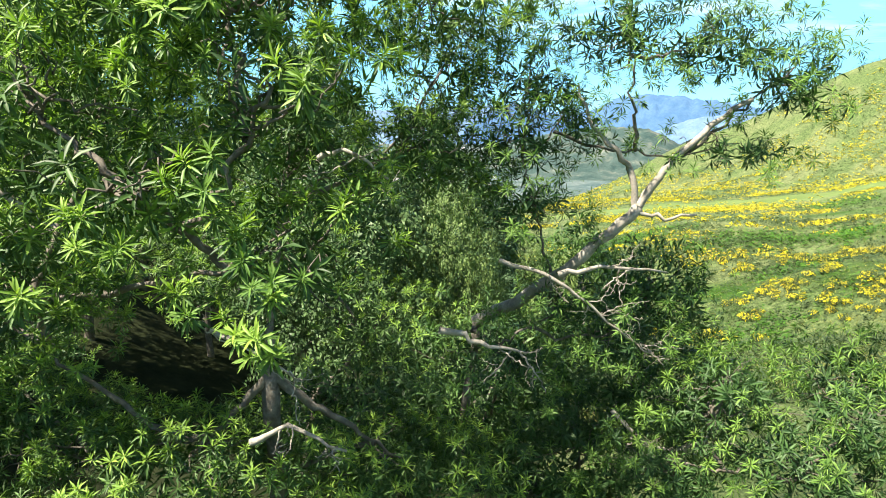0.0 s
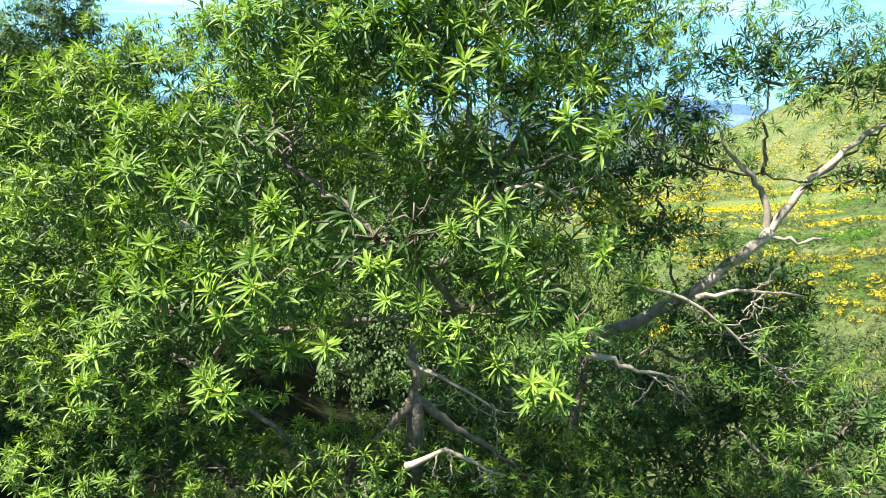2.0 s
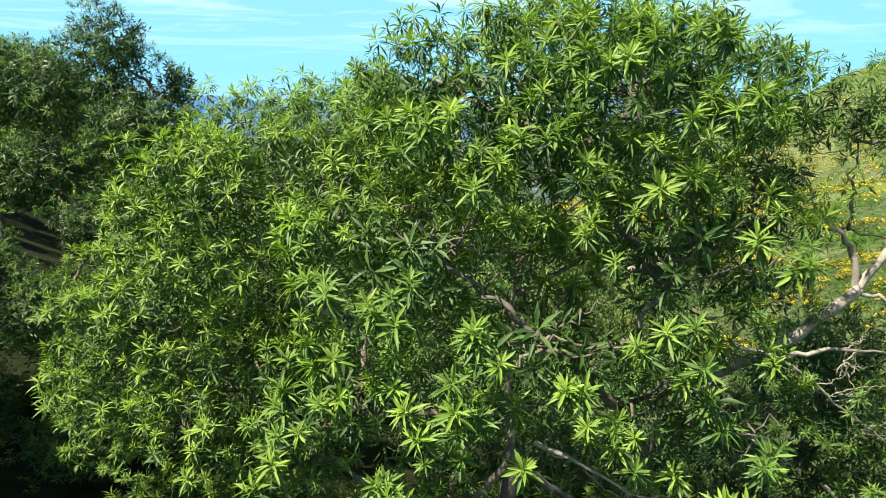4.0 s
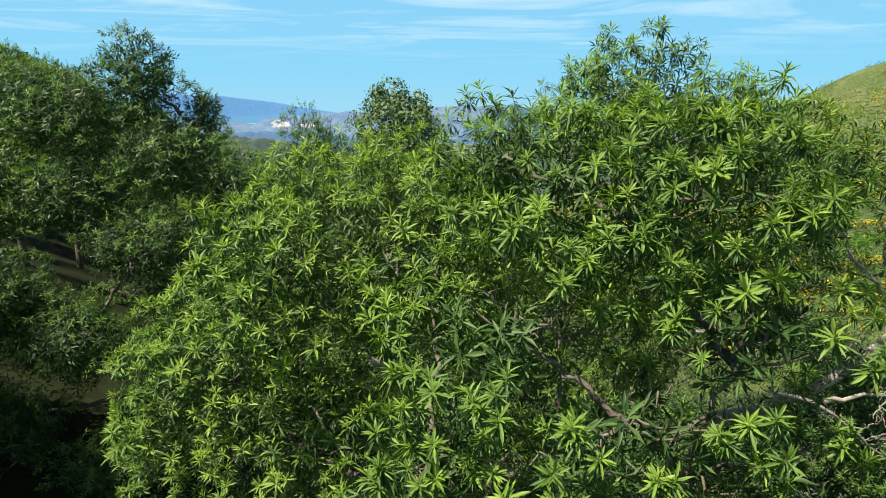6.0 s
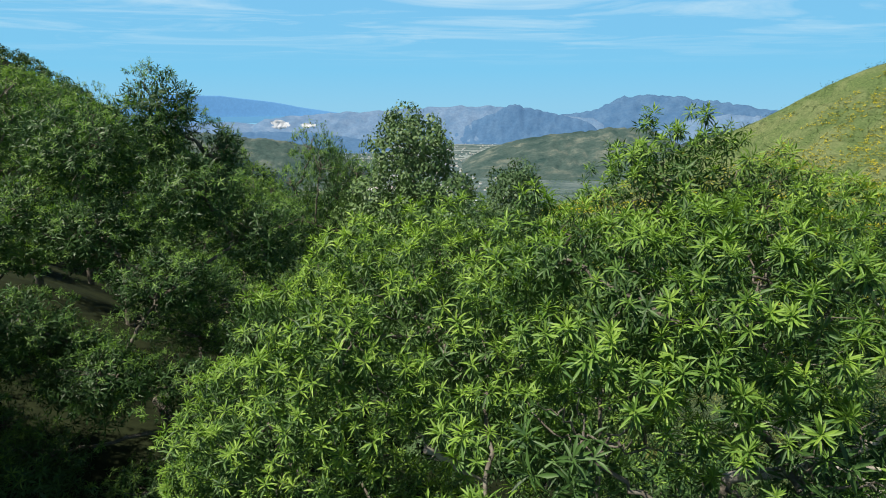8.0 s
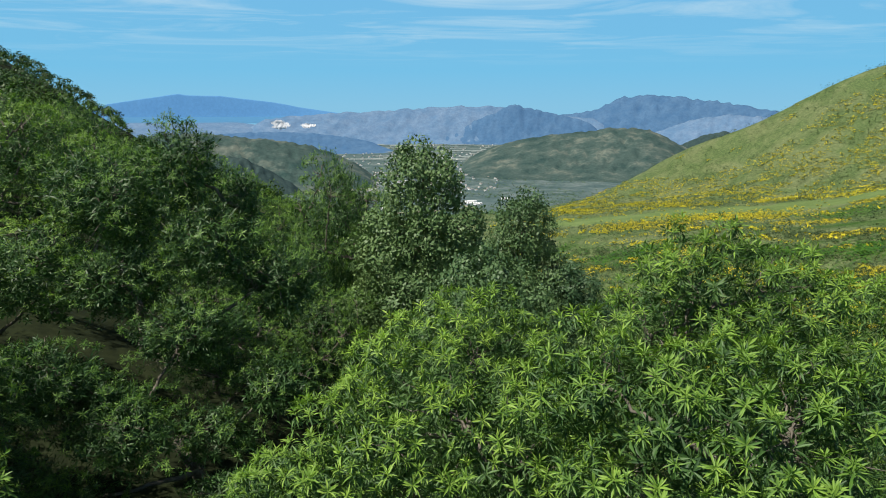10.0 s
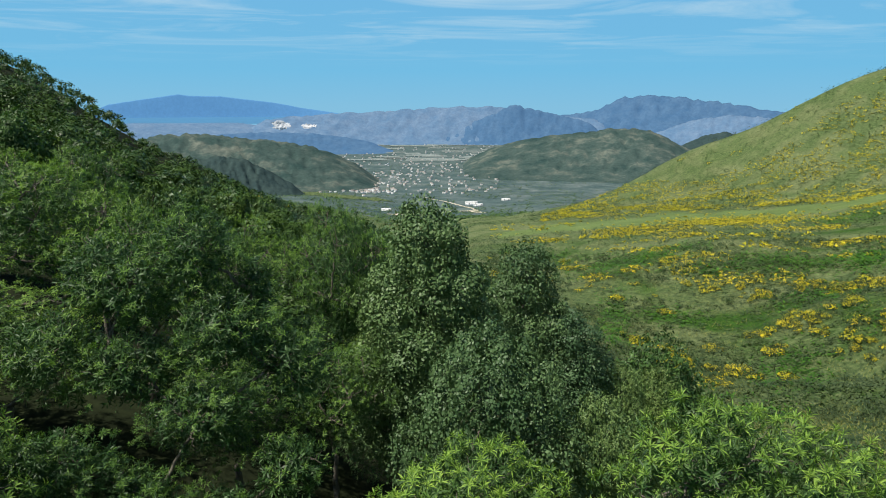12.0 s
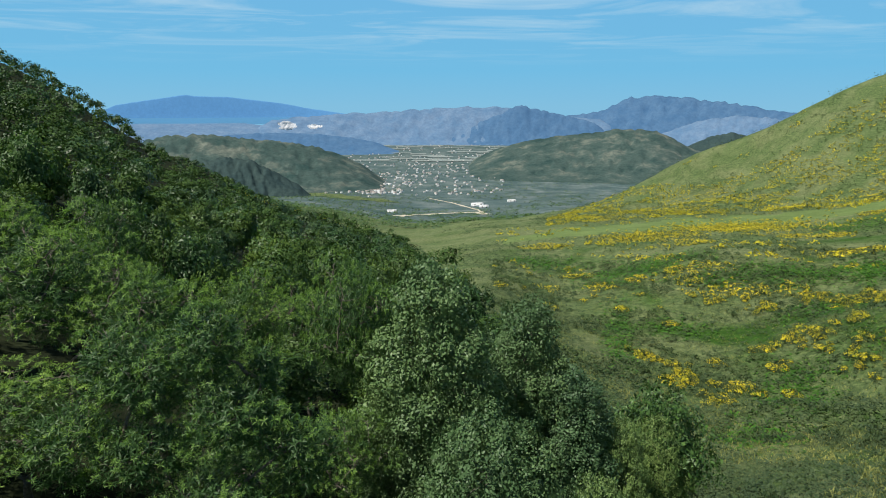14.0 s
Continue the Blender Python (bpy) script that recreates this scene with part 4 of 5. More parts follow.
# from (-16.5, 9.0) to (-21.0, -5.0): unseen trees, added to cast shade on the slope
NEAR_AND_SHADE = ((-14.4, 27.2, 0.8, 1.0), (-19.2, 28.4, 2.4, 1.1), (-22.0, 37.5, 2.4, 1.0), (-12.0, 33.0, -1.4, 0.9), (-10.5, 25.5, -3.6, 0.8), (-16.6, 21.0, -2.0, 1.0), (-5.4, 24.6, -5.4, 0.75), (-20.8, 20.6, 0.6, 1.0), (-17.0, 15.4, -4.6, 0.9), (-6.1, 33.8, -0.4, 0.95), (-16.5, 9.0, 0.5, 1.1), (-18.5, 2.0, 0.0, 1.1), (-11.8, 9.4, 0.5, 1.0), (-10.0, 6.4, -1.0, 1.0), (-15.2, 12.4, 0.8, 1.0), (-13.4, 10.6, 1.2, 1.0), (-11.6, 11.2, -4.2, 0.9), (-21.0, -5.0, 0.5, 1.1), (-8.6, 21.6, -5.0, 0.9), (-10.6, 41.2, -4.6, 1.1), (-31.0, 41.0, 1.5, 1.2))
for i, (x, y, top, wide) in enumerate(NEAR_AND_SHADE):
    stand(models[i % 3], x, y, top, 10, i * 77, wide, "sweet chestnut tree in full leaf, of the slope or added unseen for shade")
for m in models:
    remove(m)

# the wood on the slope: finer trees near, plainer ones further up
wood_sprigs = [sprig(rng, 10, 0.27, 0.5, 0.22, rise=(-0.4, 0.7), fine=None) for _ in range(4)]
plain_sprigs = [sprig(rng, 7, 0.44, 0.5, 0.28, rise=(-0.4, 0.7), fine=None) for _ in range(4)]
# slot 1 puts darker leaves inside the crowns, painting the shade of their clefts
near_models = [tree_model("wood_tree", "green tree of the wooded slope with a rounded crown", [m, mat_chestnut], wood_sprigs, lumpy_lobes(rng, 9, 3.1, 0.25, (0.3, 0.46), 15), 7, 1.0, 0.18, twiggy=0, dense=6, inside=(1.1, wood_sprigs, 1), spread=0.42, up=0.3, floor=-0.3, under=0.0) for m in (mat_forest, mat_broad, mat_forest, mat_chestnut)]
models = [tree_model("wood_tree", "green tree of the wooded slope with a rounded crown", [m, mat_chestnut], plain_sprigs, lumpy_lobes(rng, 9, 3.1, 0.25, (0.32, 0.5), 13), 3.6, 1.0, 0.18, twiggy=0, dense=3, inside=(1.1, plain_sprigs, 1), spread=0.5, up=0.3, floor=-0.3, under=0.0) for m in (mat_forest, mat_broad, mat_forest, mat_chestnut)]
spots = []
for r in np.arange(37.5, 128, 7.2):
    n = int(radians(70) * r / 7.8)
    for k in range(n):
        a = radians(-62 + 84 * (k + rng.uniform(0.1, 0.9)) / n)
        q = r + rng.uniform(-2, 2)
        x, y = math.sin(a) * q, math.cos(a) * q
        if wooded(x, y) and all((x - u) ** 2 + (y - w) ** 2 > 14 for u, w, *_ in NEAR_AND_SHADE) and math.hypot(x + 1, y - 30) > 9:
            spots.append((x, y))
for i, (x, y) in enumerate(spots):
    stand((near_models if math.hypot(x, y) < 72 else models)[i % 4], x, y, ground_at(x, y) + rng.uniform(6, 13.5), 9, rng.uniform(0, 360), rng.uniform(0.8, 1.4))
for m in models + near_models:
    remove(m)

# the wood further off, too many trees to count
tufts = [sprig(rng, 6, 0.85, 0.6, 0.42, rise=(-0.35, 0.6), fine=None) for _ in range(4)]
ps, ns, ss, ks = [], [], [], []
r = 128.0
while r < 560:
    gap = 7.4 + r * 0.007
    n = int(radians(72) * r / gap)
    for k in range(n):
        a = radians(-62 + 72 * (k + rng.uniform(0, 1)) / n)
        q = r + rng.uniform(-2.5, 2.5)
        x, y = math.sin(a) * q, math.cos(a) * q
        if not wooded(np.array([x]), np.array([y]))[0]:
            continue
        spur = math.degrees(a) > -27 and r > 320          # low growth on the spur
        z, h, w = ground_at(x, y), rng.uniform(2, 5) if spur else rng.uniform(6.5, 14), rng.uniform(1.8, 2.8) if spur else rng.uniform(2.4, 4.4)
        m = int(np.interp(r, [128, 200, 300, 560], [50, 34, 22, 16]))
        d = unit(rng.normal(size=(m, 3)))
        d[:, 2] = np.abs(d[:, 2]) * 1.1 - 0.2
        ps.append(np.array([x, y, z + h - w * 0.9]) + d * (w, w, w * 0.95) * rng.uniform(0.7, 1.05, (m, 1)))
        ns.append(unit(d + (0, 0, 0.4)))
        ks.append(np.full(m, rng.choice([0, 0, 1, 2])))
        ss.append(rng.uniform(0.8, 1.25, m) * np.interp(r, [128, 250, 400, 560], [0.8, 1.1, 1.4, 1.6]))
    r += gap
ps, ns, ss, ks = np.vstack(ps), np.vstack(ns), np.concatenate(ss), np.concatenate(ks)
bits = [scatter(rng, tufts, ps[ks == k], ns[ks == k], ss[ks == k]) for k in (0, 1, 2)]
v, t, sl = join([(v, t, s + k) for k, (v, t, s) in enumerate(bits)])
far_wood = new("far_wood", tri_mesh("far_wood", v, t, [mat_forest, mat_broad, mat_chestnut], sl))
tagged(far_wood, "dense mixed wood covering the far slope", "wood", kind="stuff")

def on_ground(px, py, start=300):
    """Where a direction from the end of the flight meets the ground."""
    r = np.geomspace(start, 4700, 400)
    a, _ = aim(px, py, 1000)
    z = np.array([aim(px, py, k)[1] for k in r])
    x, y = np.sin(radians(a)) * r, np.cos(radians(a)) * r
    under = np.where(ground_z(x, y) > z)[0]
    k = under[0] if len(under) else len(r) - 1
    return float(x[k]), float(y[k])


# ---- shrubs and grass of the open slope ----
leaf_bits = [sprig(rng, 6, 0.3, 0.35, 0.14, rise=(0.1, 1.3), fine=None) for _ in range(4)]
petal_bits = [sprig(rng, 5, 0.2, 0.75, 0.14, rise=(-0.3, 0.4), fine=None) for _ in range(4)]


def mound(r, n, wide, high, lowest=0.0):
    """Places and directions over a low dome."""
    d = unit(r.normal(size=(n, 3)))
    d[:, 2] = lowest + (1 - lowest) * np.abs(d[:, 2])
    k = 1 + 0.22 * wobble(d, 2.5, wide * 7)
    return d * (wide, wide, high) * (k * r.uniform(0.75, 1.05, n))[:, None], unit(d + (0, 0, 0.5))


def shrub_model(name, label, category, group, leaves, flowers, wide, high, mat):
    ob = thing(name, label, category, group)
    p, n = mound(rng, leaves, wide, high)
    v, t, s = scatter(rng, leaf_bits, p, n, rng.uniform(0.7, 1.2, leaves))
    part("foliage", tri_mesh("foliage", v, t, [mat], s), ob)
    stem = join([tube(bent((0, 0, -0.3), (math.cos(a) * wide * 0.5, math.sin(a) * wide * 0.5, high * 0.7), rng), 0.03, 0.012, 3) for a in (0.3, 2.2)])
    part("woody_base", tri_mesh("woody_base", stem[0], stem[1], [mat_bark]), ob)
    if flowers:
        p, n = mound(rng, flowers, wide, high * 1.06, 0.42)
        v, t, s = scatter(rng, petal_bits, p, n, rng.uniform(0.8, 1.4, flowers))
        part("blossom", tri_mesh("blossom", v, t, [mat_blossom], s), ob, "dense yellow blossom")
    return ob


brooms = [shrub_model("broom_shrub", "broom shrub in full yellow blossom on the grassy slope", "shrub", "broom shrubs on the slope", 44, f, w, h, m) for f, w, h, m in ((26, 0.95, 1.1, mat_scrub), (34, 1.2, 1.0, mat_sage), (15, 0.8, 1.0, mat_sage))]
shrubs = [shrub_model("green_shrub", "dull green rounded shrub on the grassy slope", "shrub", "green shrubs on the slope", 60, 0, w, h, m) for w, h, m in ((1.1, 1.1, mat_scrub), (1.5, 1.2, mat_sage), (0.9, 0.9, mat_sage))]


# broom stands in thickets, with single shrubs between them: bearing and height of view from the end of the flight, and half-width
THICKETS = ((1210, 482, 45), (1262, 470, 25), (1125, 495, 20), (1055, 512, 25), (1015, 492, 30), (970, 515, 18), (1250, 522, 30), (1310, 518, 40), (1395, 515, 25), (1445, 528, 30), (1540, 532, 38),
            (1515, 565, 15), (1345, 550, 22), (1215, 432, 32), (1175, 455, 20), (1480, 450, 24), (1540, 440, 30), (1400, 420, 22), (1470, 418, 25), (1550, 376, 25), (1425, 595, 30), (1455, 612, 15),
            (1270, 645, 14), (1265, 715, 28), (1330, 622, 15), (1370, 650, 15), (1520, 650, 25), (1130, 420, 70), (960, 440, 36), (1300, 405, 90), (1400, 705, 12), (1640, 600, 60))
near_broom, far_broom, near_shrub = [], [], []
for px, py, half in THICKETS:
    x, y = on_ground(px, py, 45)
    q = math.hypot(x, y)
    reach = half * q / 1099
    for _ in range(int(4 * reach ** 2 * 0.55) + 3):
        u, w = rng.normal(0, 0.5, 2) * reach * (1, 1.2)
        near_broom.append((x + u, y + w))
near_broom = [p for p in near_broom if not wooded(*p)]
for _ in range(26000):
    a, q = rng.uniform(4, 44), math.exp(rng.uniform(math.log(42), math.log(700)))
    x, y = math.sin(radians(a)) * q, math.cos(radians(a)) * q
    pt = np.array([[x, y]])
    if wooded(x, y) or q > 470:
        continue
    clump = float(wobble(pt, 0.05, 2.0)[0]) * 0.8 + 0.9 * float(wobble(pt, 0.23, 6.0)[0])
    want = np.interp(q, [42, 95, 112, 120, 180, 270, 271, 400, 470], [9, 9, 1.2, 1.0, 0.85, 0.7, 0.75, 0.75, 0.6])
    if clump > want:
        (near_broom if q < 230 else far_broom).append((x, y))
    elif q < 260 and float(wobble(pt, 0.09, 11.0)[0]) + 0.5 * float(wobble(pt, 0.31, 1.0)[0]) > 0.0 and rng.random() < 0.8:
        near_shrub.append((x, y))
for _ in range(13000):
    a = rng.uniform(9, 46)
    foot, crest = np.interp(a, [9, 12, 23, 36, 46], [470, 500, 500, 478, 470]), np.interp(a, [9, 12, 23, 36, 46], [560, 690, 672, 668, 680])
    f = rng.uniform(-0.1, 1.0)
    q = foot + (crest - foot) * f
    x, y = math.sin(radians(a)) * q, math.cos(radians(a)) * q
    reach = np.interp(a, [9, 15, 22, 28, 34, 46], [1.0, 0.95, 0.6, 0.65, 0.9, 1.0])
    if float(wobble(np.array([[x, y]]), 0.09, 2.0)[0]) > (-0.25 if f < reach else 0.75):
        far_broom.append((x, y))
left_broom = []
for _ in range(1500):
    a, q = rng.uniform(-24, -9), rng.uniform(380, 560)
    x, y = math.sin(radians(a)) * q, math.cos(radians(a)) * q
    if not wooded(x, y) or float(wobble(np.array([[x, y]]), 0.03, 8.0)[0]) > 0.35:
        left_broom.append((x, y))


def plant(models, spots, least, most):
    for i, (x, y) in enumerate(spots):
        k = rng.uniform(least, most)
        copy_thing(models[int(rng.integers(len(models)))], Matrix.Translation((x, y, ground_at(x, y) - 0.05)) @ pose(0, 0, 0, 0, 0, rng.uniform(0, 360)) @ Matrix.Scale(k, 4))


def thin(spots, apart):
    kept, cells = [], set()
    for x, y in spots:
        cell = (round(x / apart), round(y / apart))
        if cell not in cells:
            cells.add(cell)
            kept.append((x, y))
    return kept


near_broom, near_shrub, far_broom = thin(near_broom, 1.8), thin(near_shrub, 1.9), thin(far_broom, 1.9)
near_broom.sort(key=lambda p: math.hypot(*p))
plant(brooms, near_broom[:300], 0.7, 1.3)
near_shrub.sort(key=lambda p: math.hypot(*p))
plant(shrubs, near_shrub[:290], 0.5, 1.25)
for m in brooms + shrubs:
    remove(m)


def shrub_stuff(name, label, spots, size, greens, petals, piece, mats, count=3):
    """Shrubs further off, joined: each a mound of leaves, with blossom over its top."""
    spots = np.array(spots)
    base, grow = np.c_[spots, ground_z(spots[:, 0], spots[:, 1])], size * rng.uniform(0.6, 1.3, len(spots))
    which = rng.integers(0, len(mats) - 1, len(spots))
    bits = []
    for n, low, flower in ((greens, 0.0, False), (petals, 0.45, True)):
        if not n:
            continue
        own = np.repeat(np.arange(len(spots)), n)
        d = unit(rng.normal(size=(len(own), 3)))
        d[:, 2] = low + (1 - low) * np.abs(d[:, 2])
        p = base[own] + d * grow[own, None] * rng.uniform(0.7, 1.08, (len(own), 1))
        leaves = [sprig(rng, count, 1.0, 0.6, 0.25, rise=(-0.2, 0.9), fine=None) for _ in range(3)]
        k = np.full(len(own), len(mats) - 1) if flower else which[own]
        for slot in range(len(mats)):
            w = k == slot
            if w.any():
                v, t, q = scatter(rng, leaves, p[w], unit(d[w] + (0, 0, 0.4)), grow[own][w] * piece * rng.uniform(0.7, 1.25, w.sum()))
                bits.append((v, t, q + slot))
    v, t, q = join(bits)
    return tagged(new(name, tri_mesh(name, v, t, mats, q)), label, "shrubs", kind="stuff")


shrub_stuff("broom_thicket", "yellow-flowering broom covering the hillside", near_broom[300:], 0.95, 10, 9, 0.38, [mat_scrub, mat_sage, mat_blossom])
shrub_stuff("broom_thicket", "yellow-flowering broom on the far hill", far_broom, 1.15, 2, 4, 0.75, [mat_scrub, mat_sage, mat_blossom], 2)
shrub_stuff("broom_thicket", "yellow-flowering broom on the wooded ridge", left_broom, 1.2, 5, 5, 0.7, [mat_scrub, mat_blossom])
shrub_stuff("shrub_thicket", "grey-green rounded shrubs covering the open slope", near_shrub[290:], 0.95, 16, 0, 0.44, [mat_scrub, mat_sage, mat_sage, mat_blossom])

# bracken in bright green beds: bearing and height of view from the end of the flight, half-width and half-height
mat_bracken = leaf_material("bracken_frond", (0.035, 0.105, 0.016), (0.085, 0.2, 0.03), (1.4, 1.7, 0.6), 0.2, 0.6, 0.2)
fronds = [sprig(rng, 4, 0.6, 0.4, 0.3, rise=(0.0, 0.7), fine=None) for _ in range(4)]
spots = []
for px, py, wide, high in ((1400, 490, 170, 24), (1540, 480, 60, 30), (1130, 480, 110, 20), (1450, 545, 90, 18), (1405, 680, 75, 45), (1090, 600, 32, 55), (1190, 580, 60, 20), (1330, 770, 90, 30), (1560, 600, 40, 30), (1250, 500, 60, 14), (960, 470, 60, 14), (1500, 400, 90, 12)):
    near, far = on_ground(px, py + high, 40), on_ground(px, py - high, 40)
    r0, r1, mid = math.hypot(*near), math.hypot(*far), aim(px, py, 100)[0]
    side = aim(px + wide, py, 100)[0] - mid
    count = int(min(5200, radians(side) * (r0 + r1) * (r1 - r0) * 1.6 * (70 / max(70, r0)) ** 1.2))
    e = np.clip(rng.normal(0, 0.5, (count, 2)), -1.15, 1.15)
    a, q = np.radians(mid + side * e[:, 0]), (r0 + r1) / 2 + (r1 - r0) / 2 * e[:, 1]
    spots.append(np.c_[np.sin(a) * q, np.cos(a) * q])
spots = np.vstack(spots)
spots = spots[~wooded(spots[:, 0], spots[:, 1])]
far_off = np.hypot(spots[:, 0], spots[:, 1])
v, t, s = scatter(rng, fronds, np.c_[spots, ground_z(spots[:, 0], spots[:, 1]) + 0.15], np.tile((0.0, 0.0, 1.0), (len(spots), 1)), rng.uniform(0.7, 1.3, len(spots)) * np.interp(far_off, [45, 90, 200], [0.75, 1.1, 2.0]))
tagged(new("bracken", tri_mesh("bracken", v, t, [mat_bracken], s)), "beds of fresh bright green bracken on the slope", "bracken", kind="stuff")

# long grass
blades = [sprig(rng, 5, 0.42, 0.14, 0.14, rise=(0.5, 1.4), fine=None) for _ in range(4)]
spots = []
for _ in range(20000):
    a, q = rng.uniform(6, 46), math.exp(rng.uniform(math.log(40), math.log(240)))
    spots.append((math.sin(radians(a)) * q, math.cos(radians(a)) * q))
spots = np.array(spots)
spots = spots[~wooded(spots[:, 0], spots[:, 1]) & (wobble(spots, 0.1, 4.0) > -0.2)]
mat_grass = leaf_material("long_grass", (0.13, 0.155, 0.065), (0.26, 0.275, 0.13), (1.3, 1.4, 0.8), 0.2, 0.8, 0.1)
v, t, s = scatter(rng, blades, np.c_[spots, ground_z(spots[:, 0], spots[:, 1])], np.tile((0.0, 0.0, 1.0), (len(spots), 1)), rng.uniform(0.7, 1.5, len(spots)))
tagged(new("long_grass", tri_mesh("long_grass", v, t, [mat_grass], s)), "tufts of pale long grass on the open slope", "grass", kind="stuff")

# low scrub and bracken between them
spots = []
for _ in range(31000):
    a, q = rng.uniform(-1, 46), math.exp(rng.uniform(math.log(45), math.log(620)))
    spots.append((math.sin(radians(a)) * q, math.cos(radians(a)) * q))
for _ in range(9000):
    a, q = rng.uniform(8, 46), rng.uniform(470, 690)
    spots.append((math.sin(radians(a)) * q, math.cos(radians(a)) * q))
spots = np.array(spots)
far_off = np.hypot(spots[:, 0], spots[:, 1])
spots = spots[~wooded(spots[:, 0], spots[:, 1]) & (wobble(spots, 0.07, 14.0) + 0.6 * wobble(spots, 0.3, 5.0) > -0.3) & ~((far_off > 350) & (far_off < 460))]
low = [sprig(rng, 5, 0.5, 0.6, 0.35, rise=(-0.1, 1.0), fine=None) for _ in range(4)]
v, t, s = scatter(rng, low, np.c_[spots, ground_z(spots[:, 0], spots[:, 1]) + 0.2], np.tile((0.0, 0.0, 1.0), (len(spots), 1)), rng.uniform(0.6, 1.5, len(spots)) * np.interp(np.hypot(spots[:, 0], spots[:, 1]), [45, 90, 160, 400], [0.5, 0.7, 1.0, 1.9]))
tagged(new("low_scrub", tri_mesh("low_scrub", v, t, [mat_sage, mat_scrub], s + np.repeat(rng.random(len(t) // 10 + 1) < 0.35, 10)[:len(t)])), "low grey-green scrub and bracken on the slope", "scrub", kind="stuff")

# ---- the valley: village, tracks, fields, trees ----


def box(x0, y0, z0, x1, y1, z1):
    v = np.array([(x, y, z) for x in (x0, x1) for y in (y0, y1) for z in (z0, z1)], float)
    q = [(0, 1, 3, 2), (4, 6, 7, 5), (0, 4, 5, 1), (2, 3, 7, 6), (0, 2, 6, 4), (1, 5, 7, 3)]
    t = np.array([f for a, b, c, d in q for f in ((a, b, c), (a, c, d))])
    return v, t, np.zeros(len(t), int)


def gable(w, d, z, rise, over=0.5):
    w, d = w / 2 + over, d / 2 + over
    v = np.array([(-w, -d, z), (w, -d, z), (w, d, z), (-w, d, z), (-w, 0, z + rise), (w, 0, z + rise)], float)
    t = np.array([(0, 1, 5), (0, 5, 4), (2, 3, 4), (2, 4, 5), (0, 4, 3), (1, 2, 5), (0, 2, 1), (0, 3, 2)])
    return v, t, np.zeros(len(t), int)


def house_model(w, d, h, roof):
    ob = thing("house", "white rendered house with a low clay-tiled roof" if roof else "white rendered village building with a flat roof", "house", "village houses")
    v, t, s = box(-w / 2, -d / 2, -2, w / 2, d / 2, h)
    part("wall", tri_mesh("wall", v, t, [mat_white], s), ob)
    v, t, s = gable(w, d, h, d * 0.22) if roof else box(-w / 2 - 0.2, -d / 2 - 0.2, h, w / 2 + 0.2, d / 2 + 0.2, h + 0.5)
    part("roof", tri_mesh("roof", v, t, [mat_rooftile if roof else mat_white], s), ob)
    for x in (-w * 0.28, w * 0.28):
        for z in ((1.0, 4.0) if h > 5 else (1.0,)):
            v, t, s = box(x - 0.6, -d / 2 - 0.08, z, x + 0.6, -d / 2 + 0.02, z + 1.4)
            part("window", tri_mesh("window", v, t, [mat_glass], s), ob)
    return ob


houses = [house_model(10, 8, 6, True), house_model(13, 9, 6.5, True), house_model(9, 8, 4, True), house_model(11, 9, 6, False)]
for i in range(230):
    if i < 150:
        px, py = rng.normal(656, 25), rng.normal(337, 4.5)
    elif i < 185:
        px, py = rng.uniform(520, 640), 318 + rng.normal(0, 9)
    else:
        px, py = rng.uniform(700, 850), rng.uniform(300, 352)
    x, y = on_ground(px, min(max(py, 296), 358))
    copy_thing(houses[int(rng.integers(4))], Matrix.Translation((x, y, ground_at(x, y))) @ pose(0, 0, 0, 0, 0, rng.uniform(-60, 60)) @ Matrix.Scale(rng.uniform(0.55, 0.9), 4))
for px, py, k in ((693, 377, 1.1), (844, 366, 1.6), (856, 368, 1.2), (905, 358, 1.2)):
    x, y = on_ground(px, py)
    tagged(copy_thing(houses[3], Matrix.Translation((x, y, ground_at(x, y))) @ pose(0, 0, 0, 0, 0, 15) @ Matrix.Diagonal((1.6 * k, k, k * 0.8, 1))), "long white flat-roofed building beside the pale yard")
for m in houses:
    remove(m)

bits = []
for i in range(460):
    px, py = rng.uniform(560, 900), 255 + 92 * rng.beta(1.2, 1.5)
    px += (280 - py) * 0.2
    x, y = on_ground(px, py)
    z, w, k = ground_at(x, y), rng.uniform(2.6, 5.5), rng.uniform(0, 3)
    for v, t, s in (box(-w, -w * 0.6, -2, w, w * 0.6, 3.4), gable(2 * w, 1.2 * w, 3.4, 1.4)):
        bits.append((turn_z(v, k) + (x, y, z), t, s + (1 if len(v) == 6 else 0)))
v, t, s = join(bits)
tagged(new("far_houses", tri_mesh("far_houses", v, t, [mat_white, mat_rooftile], s)), "scattered pale houses of towns on the plain", "houses", kind="stuff")


def strip(name, label, category, mat, line, half, lift=0.6):
    """A band on the ground along a line of directions."""
    pts = np.array([on_ground(px, py) for px, py in line])
    s = np.linspace(0, len(pts) - 1, len(pts) * 6)
    c = np.c_[np.interp(s, np.arange(len(pts)), pts[:, 0]), np.interp(s, np.arange(len(pts)), pts[:, 1])]
    d = unit(np.gradient(c, axis=0))
    n = np.c_[-d[:, 1], d[:, 0]]
    k = half * (1 + 0.3 * np.sin(np.arange(len(c)) * 1.7))[:, None]
    rows = [c + n * k * f for f in (-1, -0.33, 0.33, 1)]
    xy = np.stack(rows, 1).reshape(-1, 2)
    v = np.c_[xy, ground_z(xy[:, 0], xy[:, 1]) + lift]
    i, j = np.meshgrid(np.arange(len(c) - 1), np.arange(3), indexing="ij")
    q = (i * 4 + j).ravel()
    t = np.vstack([np.c_[q, q + 4, q + 5], np.c_[q, q + 5, q + 1]])
    return tagged(new(name, tri_mesh(name, v, t, [mat])), label, category, kind="structure")


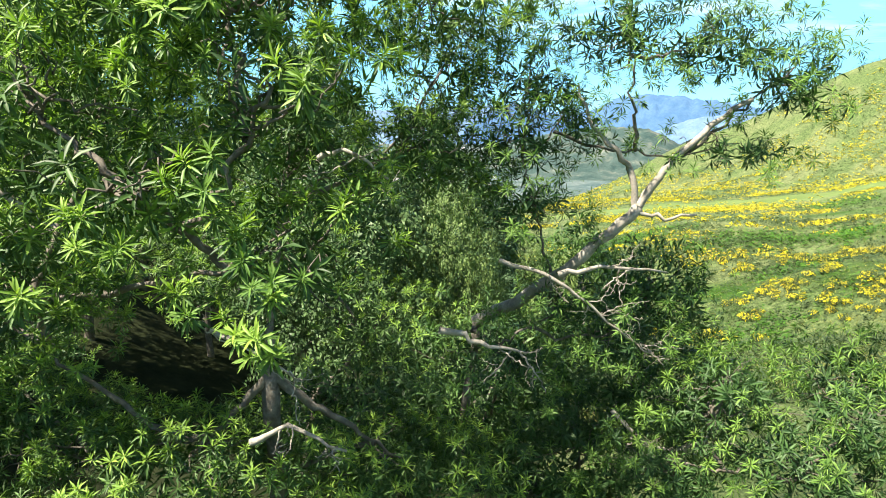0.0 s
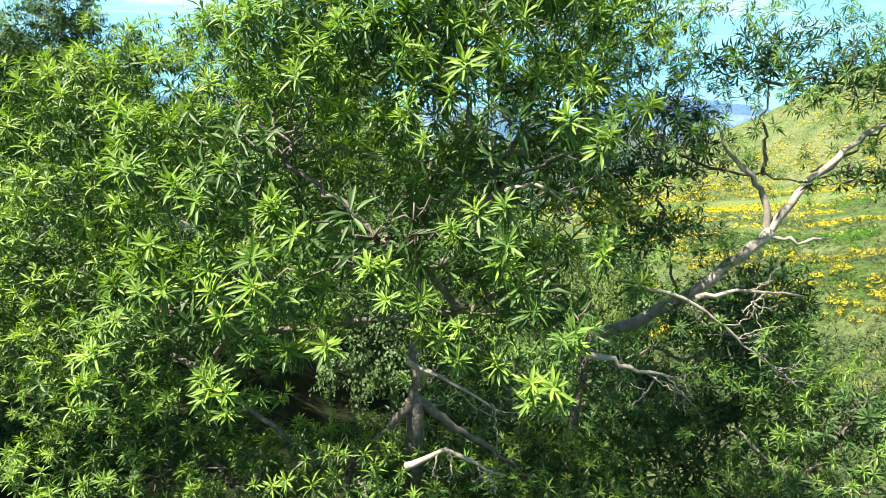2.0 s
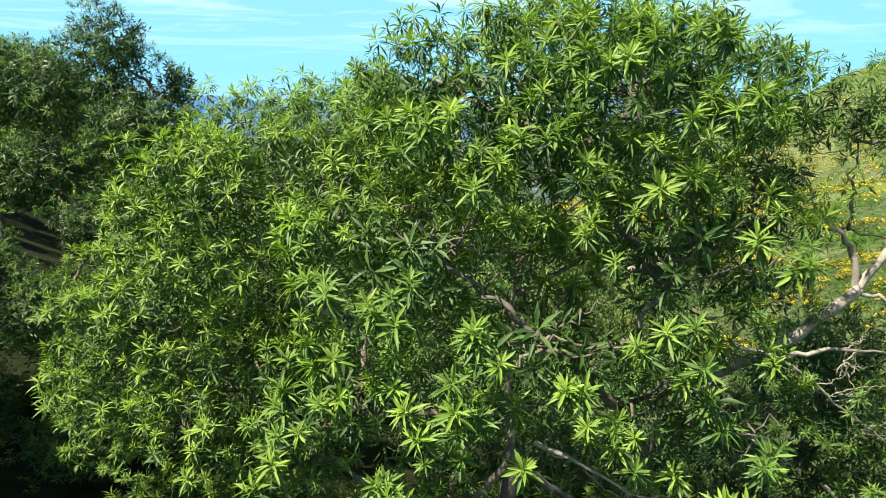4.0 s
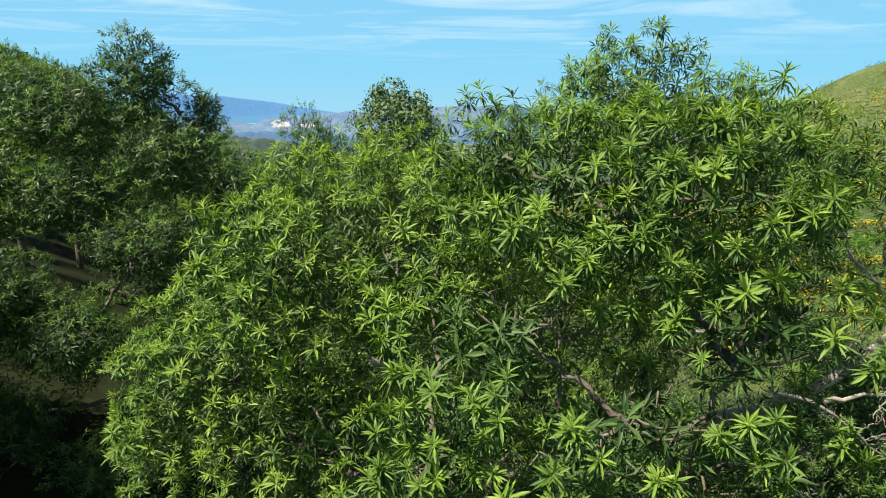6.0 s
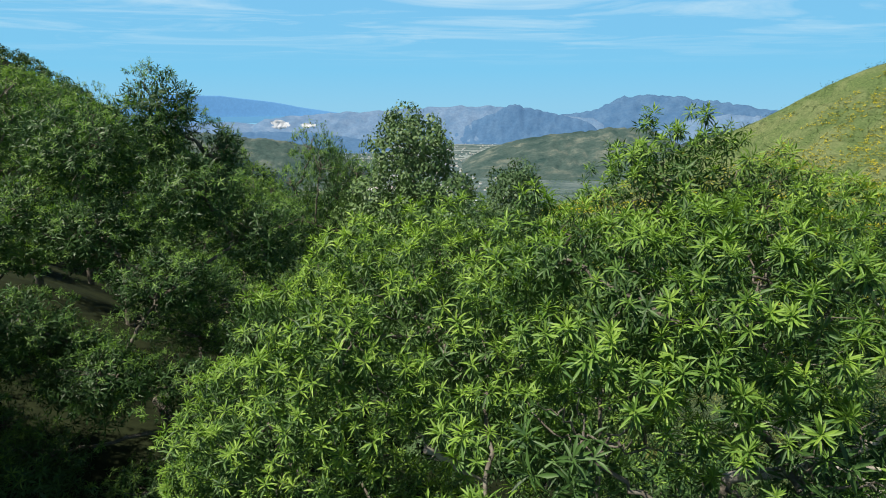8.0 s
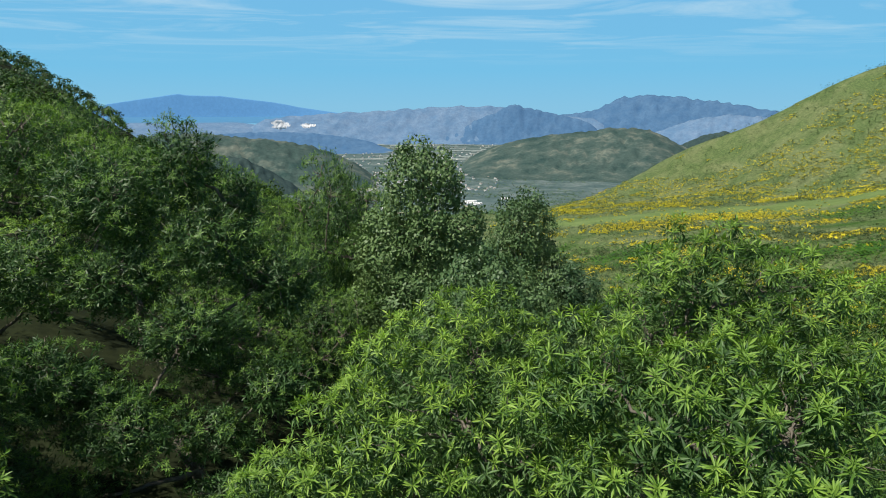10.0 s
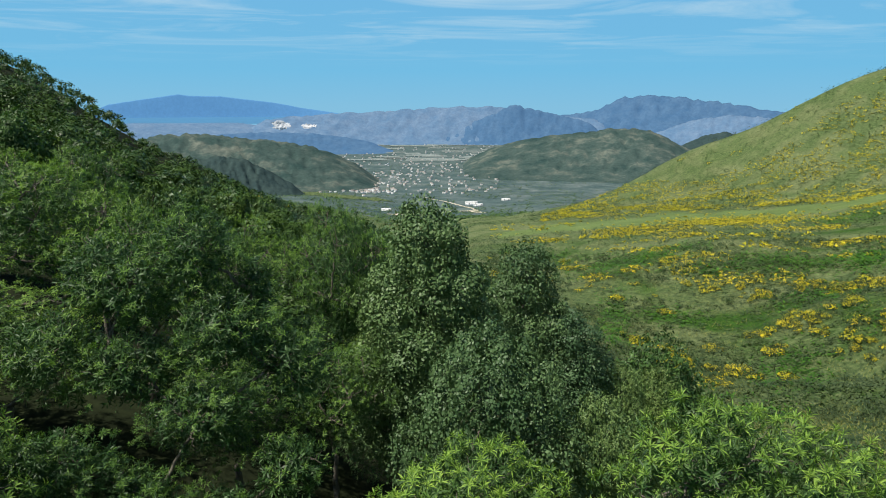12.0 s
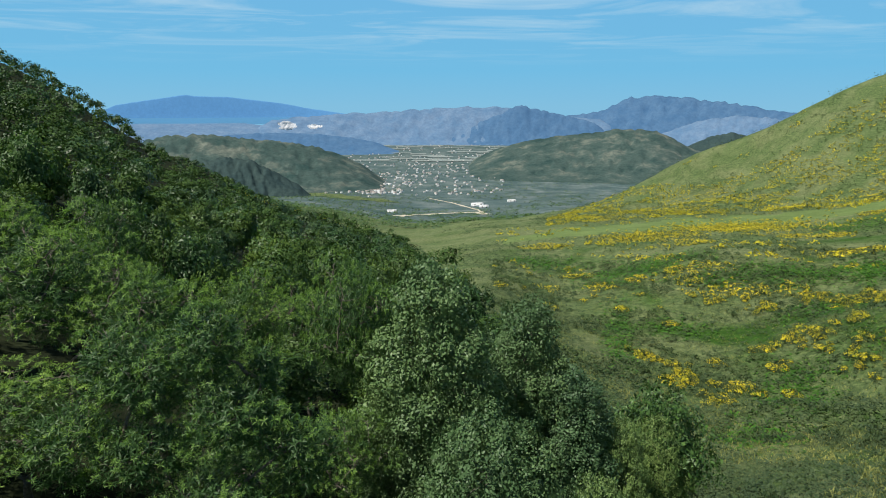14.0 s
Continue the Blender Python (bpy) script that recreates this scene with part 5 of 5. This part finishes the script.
strip("gravel_yard", "pale bare gravel yard and track in the valley", "yard", mat_gravel, [(700, 383), (730, 381), (770, 379), (815, 377), (845, 376), (864, 380)], 9)
strip("gravel_track", "pale dirt track along the valley floor", "track", mat_gravel, [(864, 380), (845, 372), (800, 360), (760, 352)], 3.5)
strip("meadow", "fresh green meadow on the valley floor", "field", mat_meadow, [(500, 338), (560, 345), (620, 352), (690, 356)], 60, 1.0)

bits = []
for i in range(46):
    px, py = rng.uniform(650, 900), rng.uniform(256, 286)
    x, y = on_ground(px, py)
    w, d = rng.uniform(40, 130), rng.uniform(15, 45)
    gx = np.array([(-w, -d), (w, -d * 0.8), (w * 0.9, d), (-w, d)]) + (x, y)
    v = np.c_[gx, ground_z(gx[:, 0], gx[:, 1]) + 2.0]
    bits.append((v, np.array([(0, 1, 2), (0, 2, 3)]), np.zeros(2, int)))
v, t, s = join(bits)
tagged(new("far_fields", tri_mesh("far_fields", v, t, [mat_hazed_field])), "pale harvested fields on the plain", "fields", kind="stuff")

# trees and hedges of the valley floor
spots = []
for i in range(11000):
    a, q = rng.uniform(-18, 24), 720 * math.exp(rng.uniform(0, 1.5))
    x, y = math.sin(radians(a)) * q, math.cos(radians(a)) * q
    if float(wobble(np.array([[x, y]]), 0.008, 3.0)[0]) + 0.5 * float(wobble(np.array([[x, y]]), 0.03, 1.0)[0]) > -0.2:
        spots.append((x, y))
spots = np.array(spots)
big = [sprig(rng, 4, 2.8, 0.75, 1.2, rise=(-0.3, 0.8), fine=None) for _ in range(4)]
v, t, s = scatter(rng, big, np.c_[spots, ground_z(spots[:, 0], spots[:, 1]) + 2.0], np.tile((0.0, 0.0, 1.0), (len(spots), 1)), rng.uniform(0.8, 1.9, len(spots)))
tagged(new("valley_trees", tri_mesh("valley_trees", v, t, [mat_broad], s)), "scattered trees and hedges on the valley floor", "trees", kind="stuff")


def scar(px, py, wide, high, reach):
    """A ragged quarry face cut into the far range."""
    a, z = aim(px, py, reach)
    k = reach / 1099.2
    u, w = np.meshgrid(np.linspace(-1, 1, 19), np.linspace(-1, 1, 9), indexing="ij")
    bench = np.round(w * 3) / 3
    v = np.c_[(u * wide / 2 * k).ravel(), (bench * 14 + rng.normal(0, 2, u.shape)).ravel(), (w * high / 2 * k + rng.normal(0, 1.5, u.shape)).ravel()]
    i, j = np.meshgrid(np.arange(18), np.arange(8), indexing="ij")
    q = (i * 9 + j).ravel()
    t = np.vstack([np.c_[q, q + 9, q + 10], np.c_[q, q + 10, q + 1]])
    mid = np.c_[u.ravel(), w.ravel()][t].mean(axis=1)
    t = t[np.hypot(mid[:, 0], mid[:, 1]) < 0.85 + 0.3 * wobble(mid * 3, 1.0, px)]
    ob = new("quarry", tri_mesh("quarry", v, t, [mat_quarry]))
    ob.location = (math.sin(radians(a)) * reach, math.cos(radians(a)) * reach, z)
    ob.rotation_euler[2] = -radians(a)
    return tagged(ob, "white quarry face on the far range", "quarry")


scar(508, 223, 40, 16, 4200)
scar(556, 224, 26, 9, 4200)
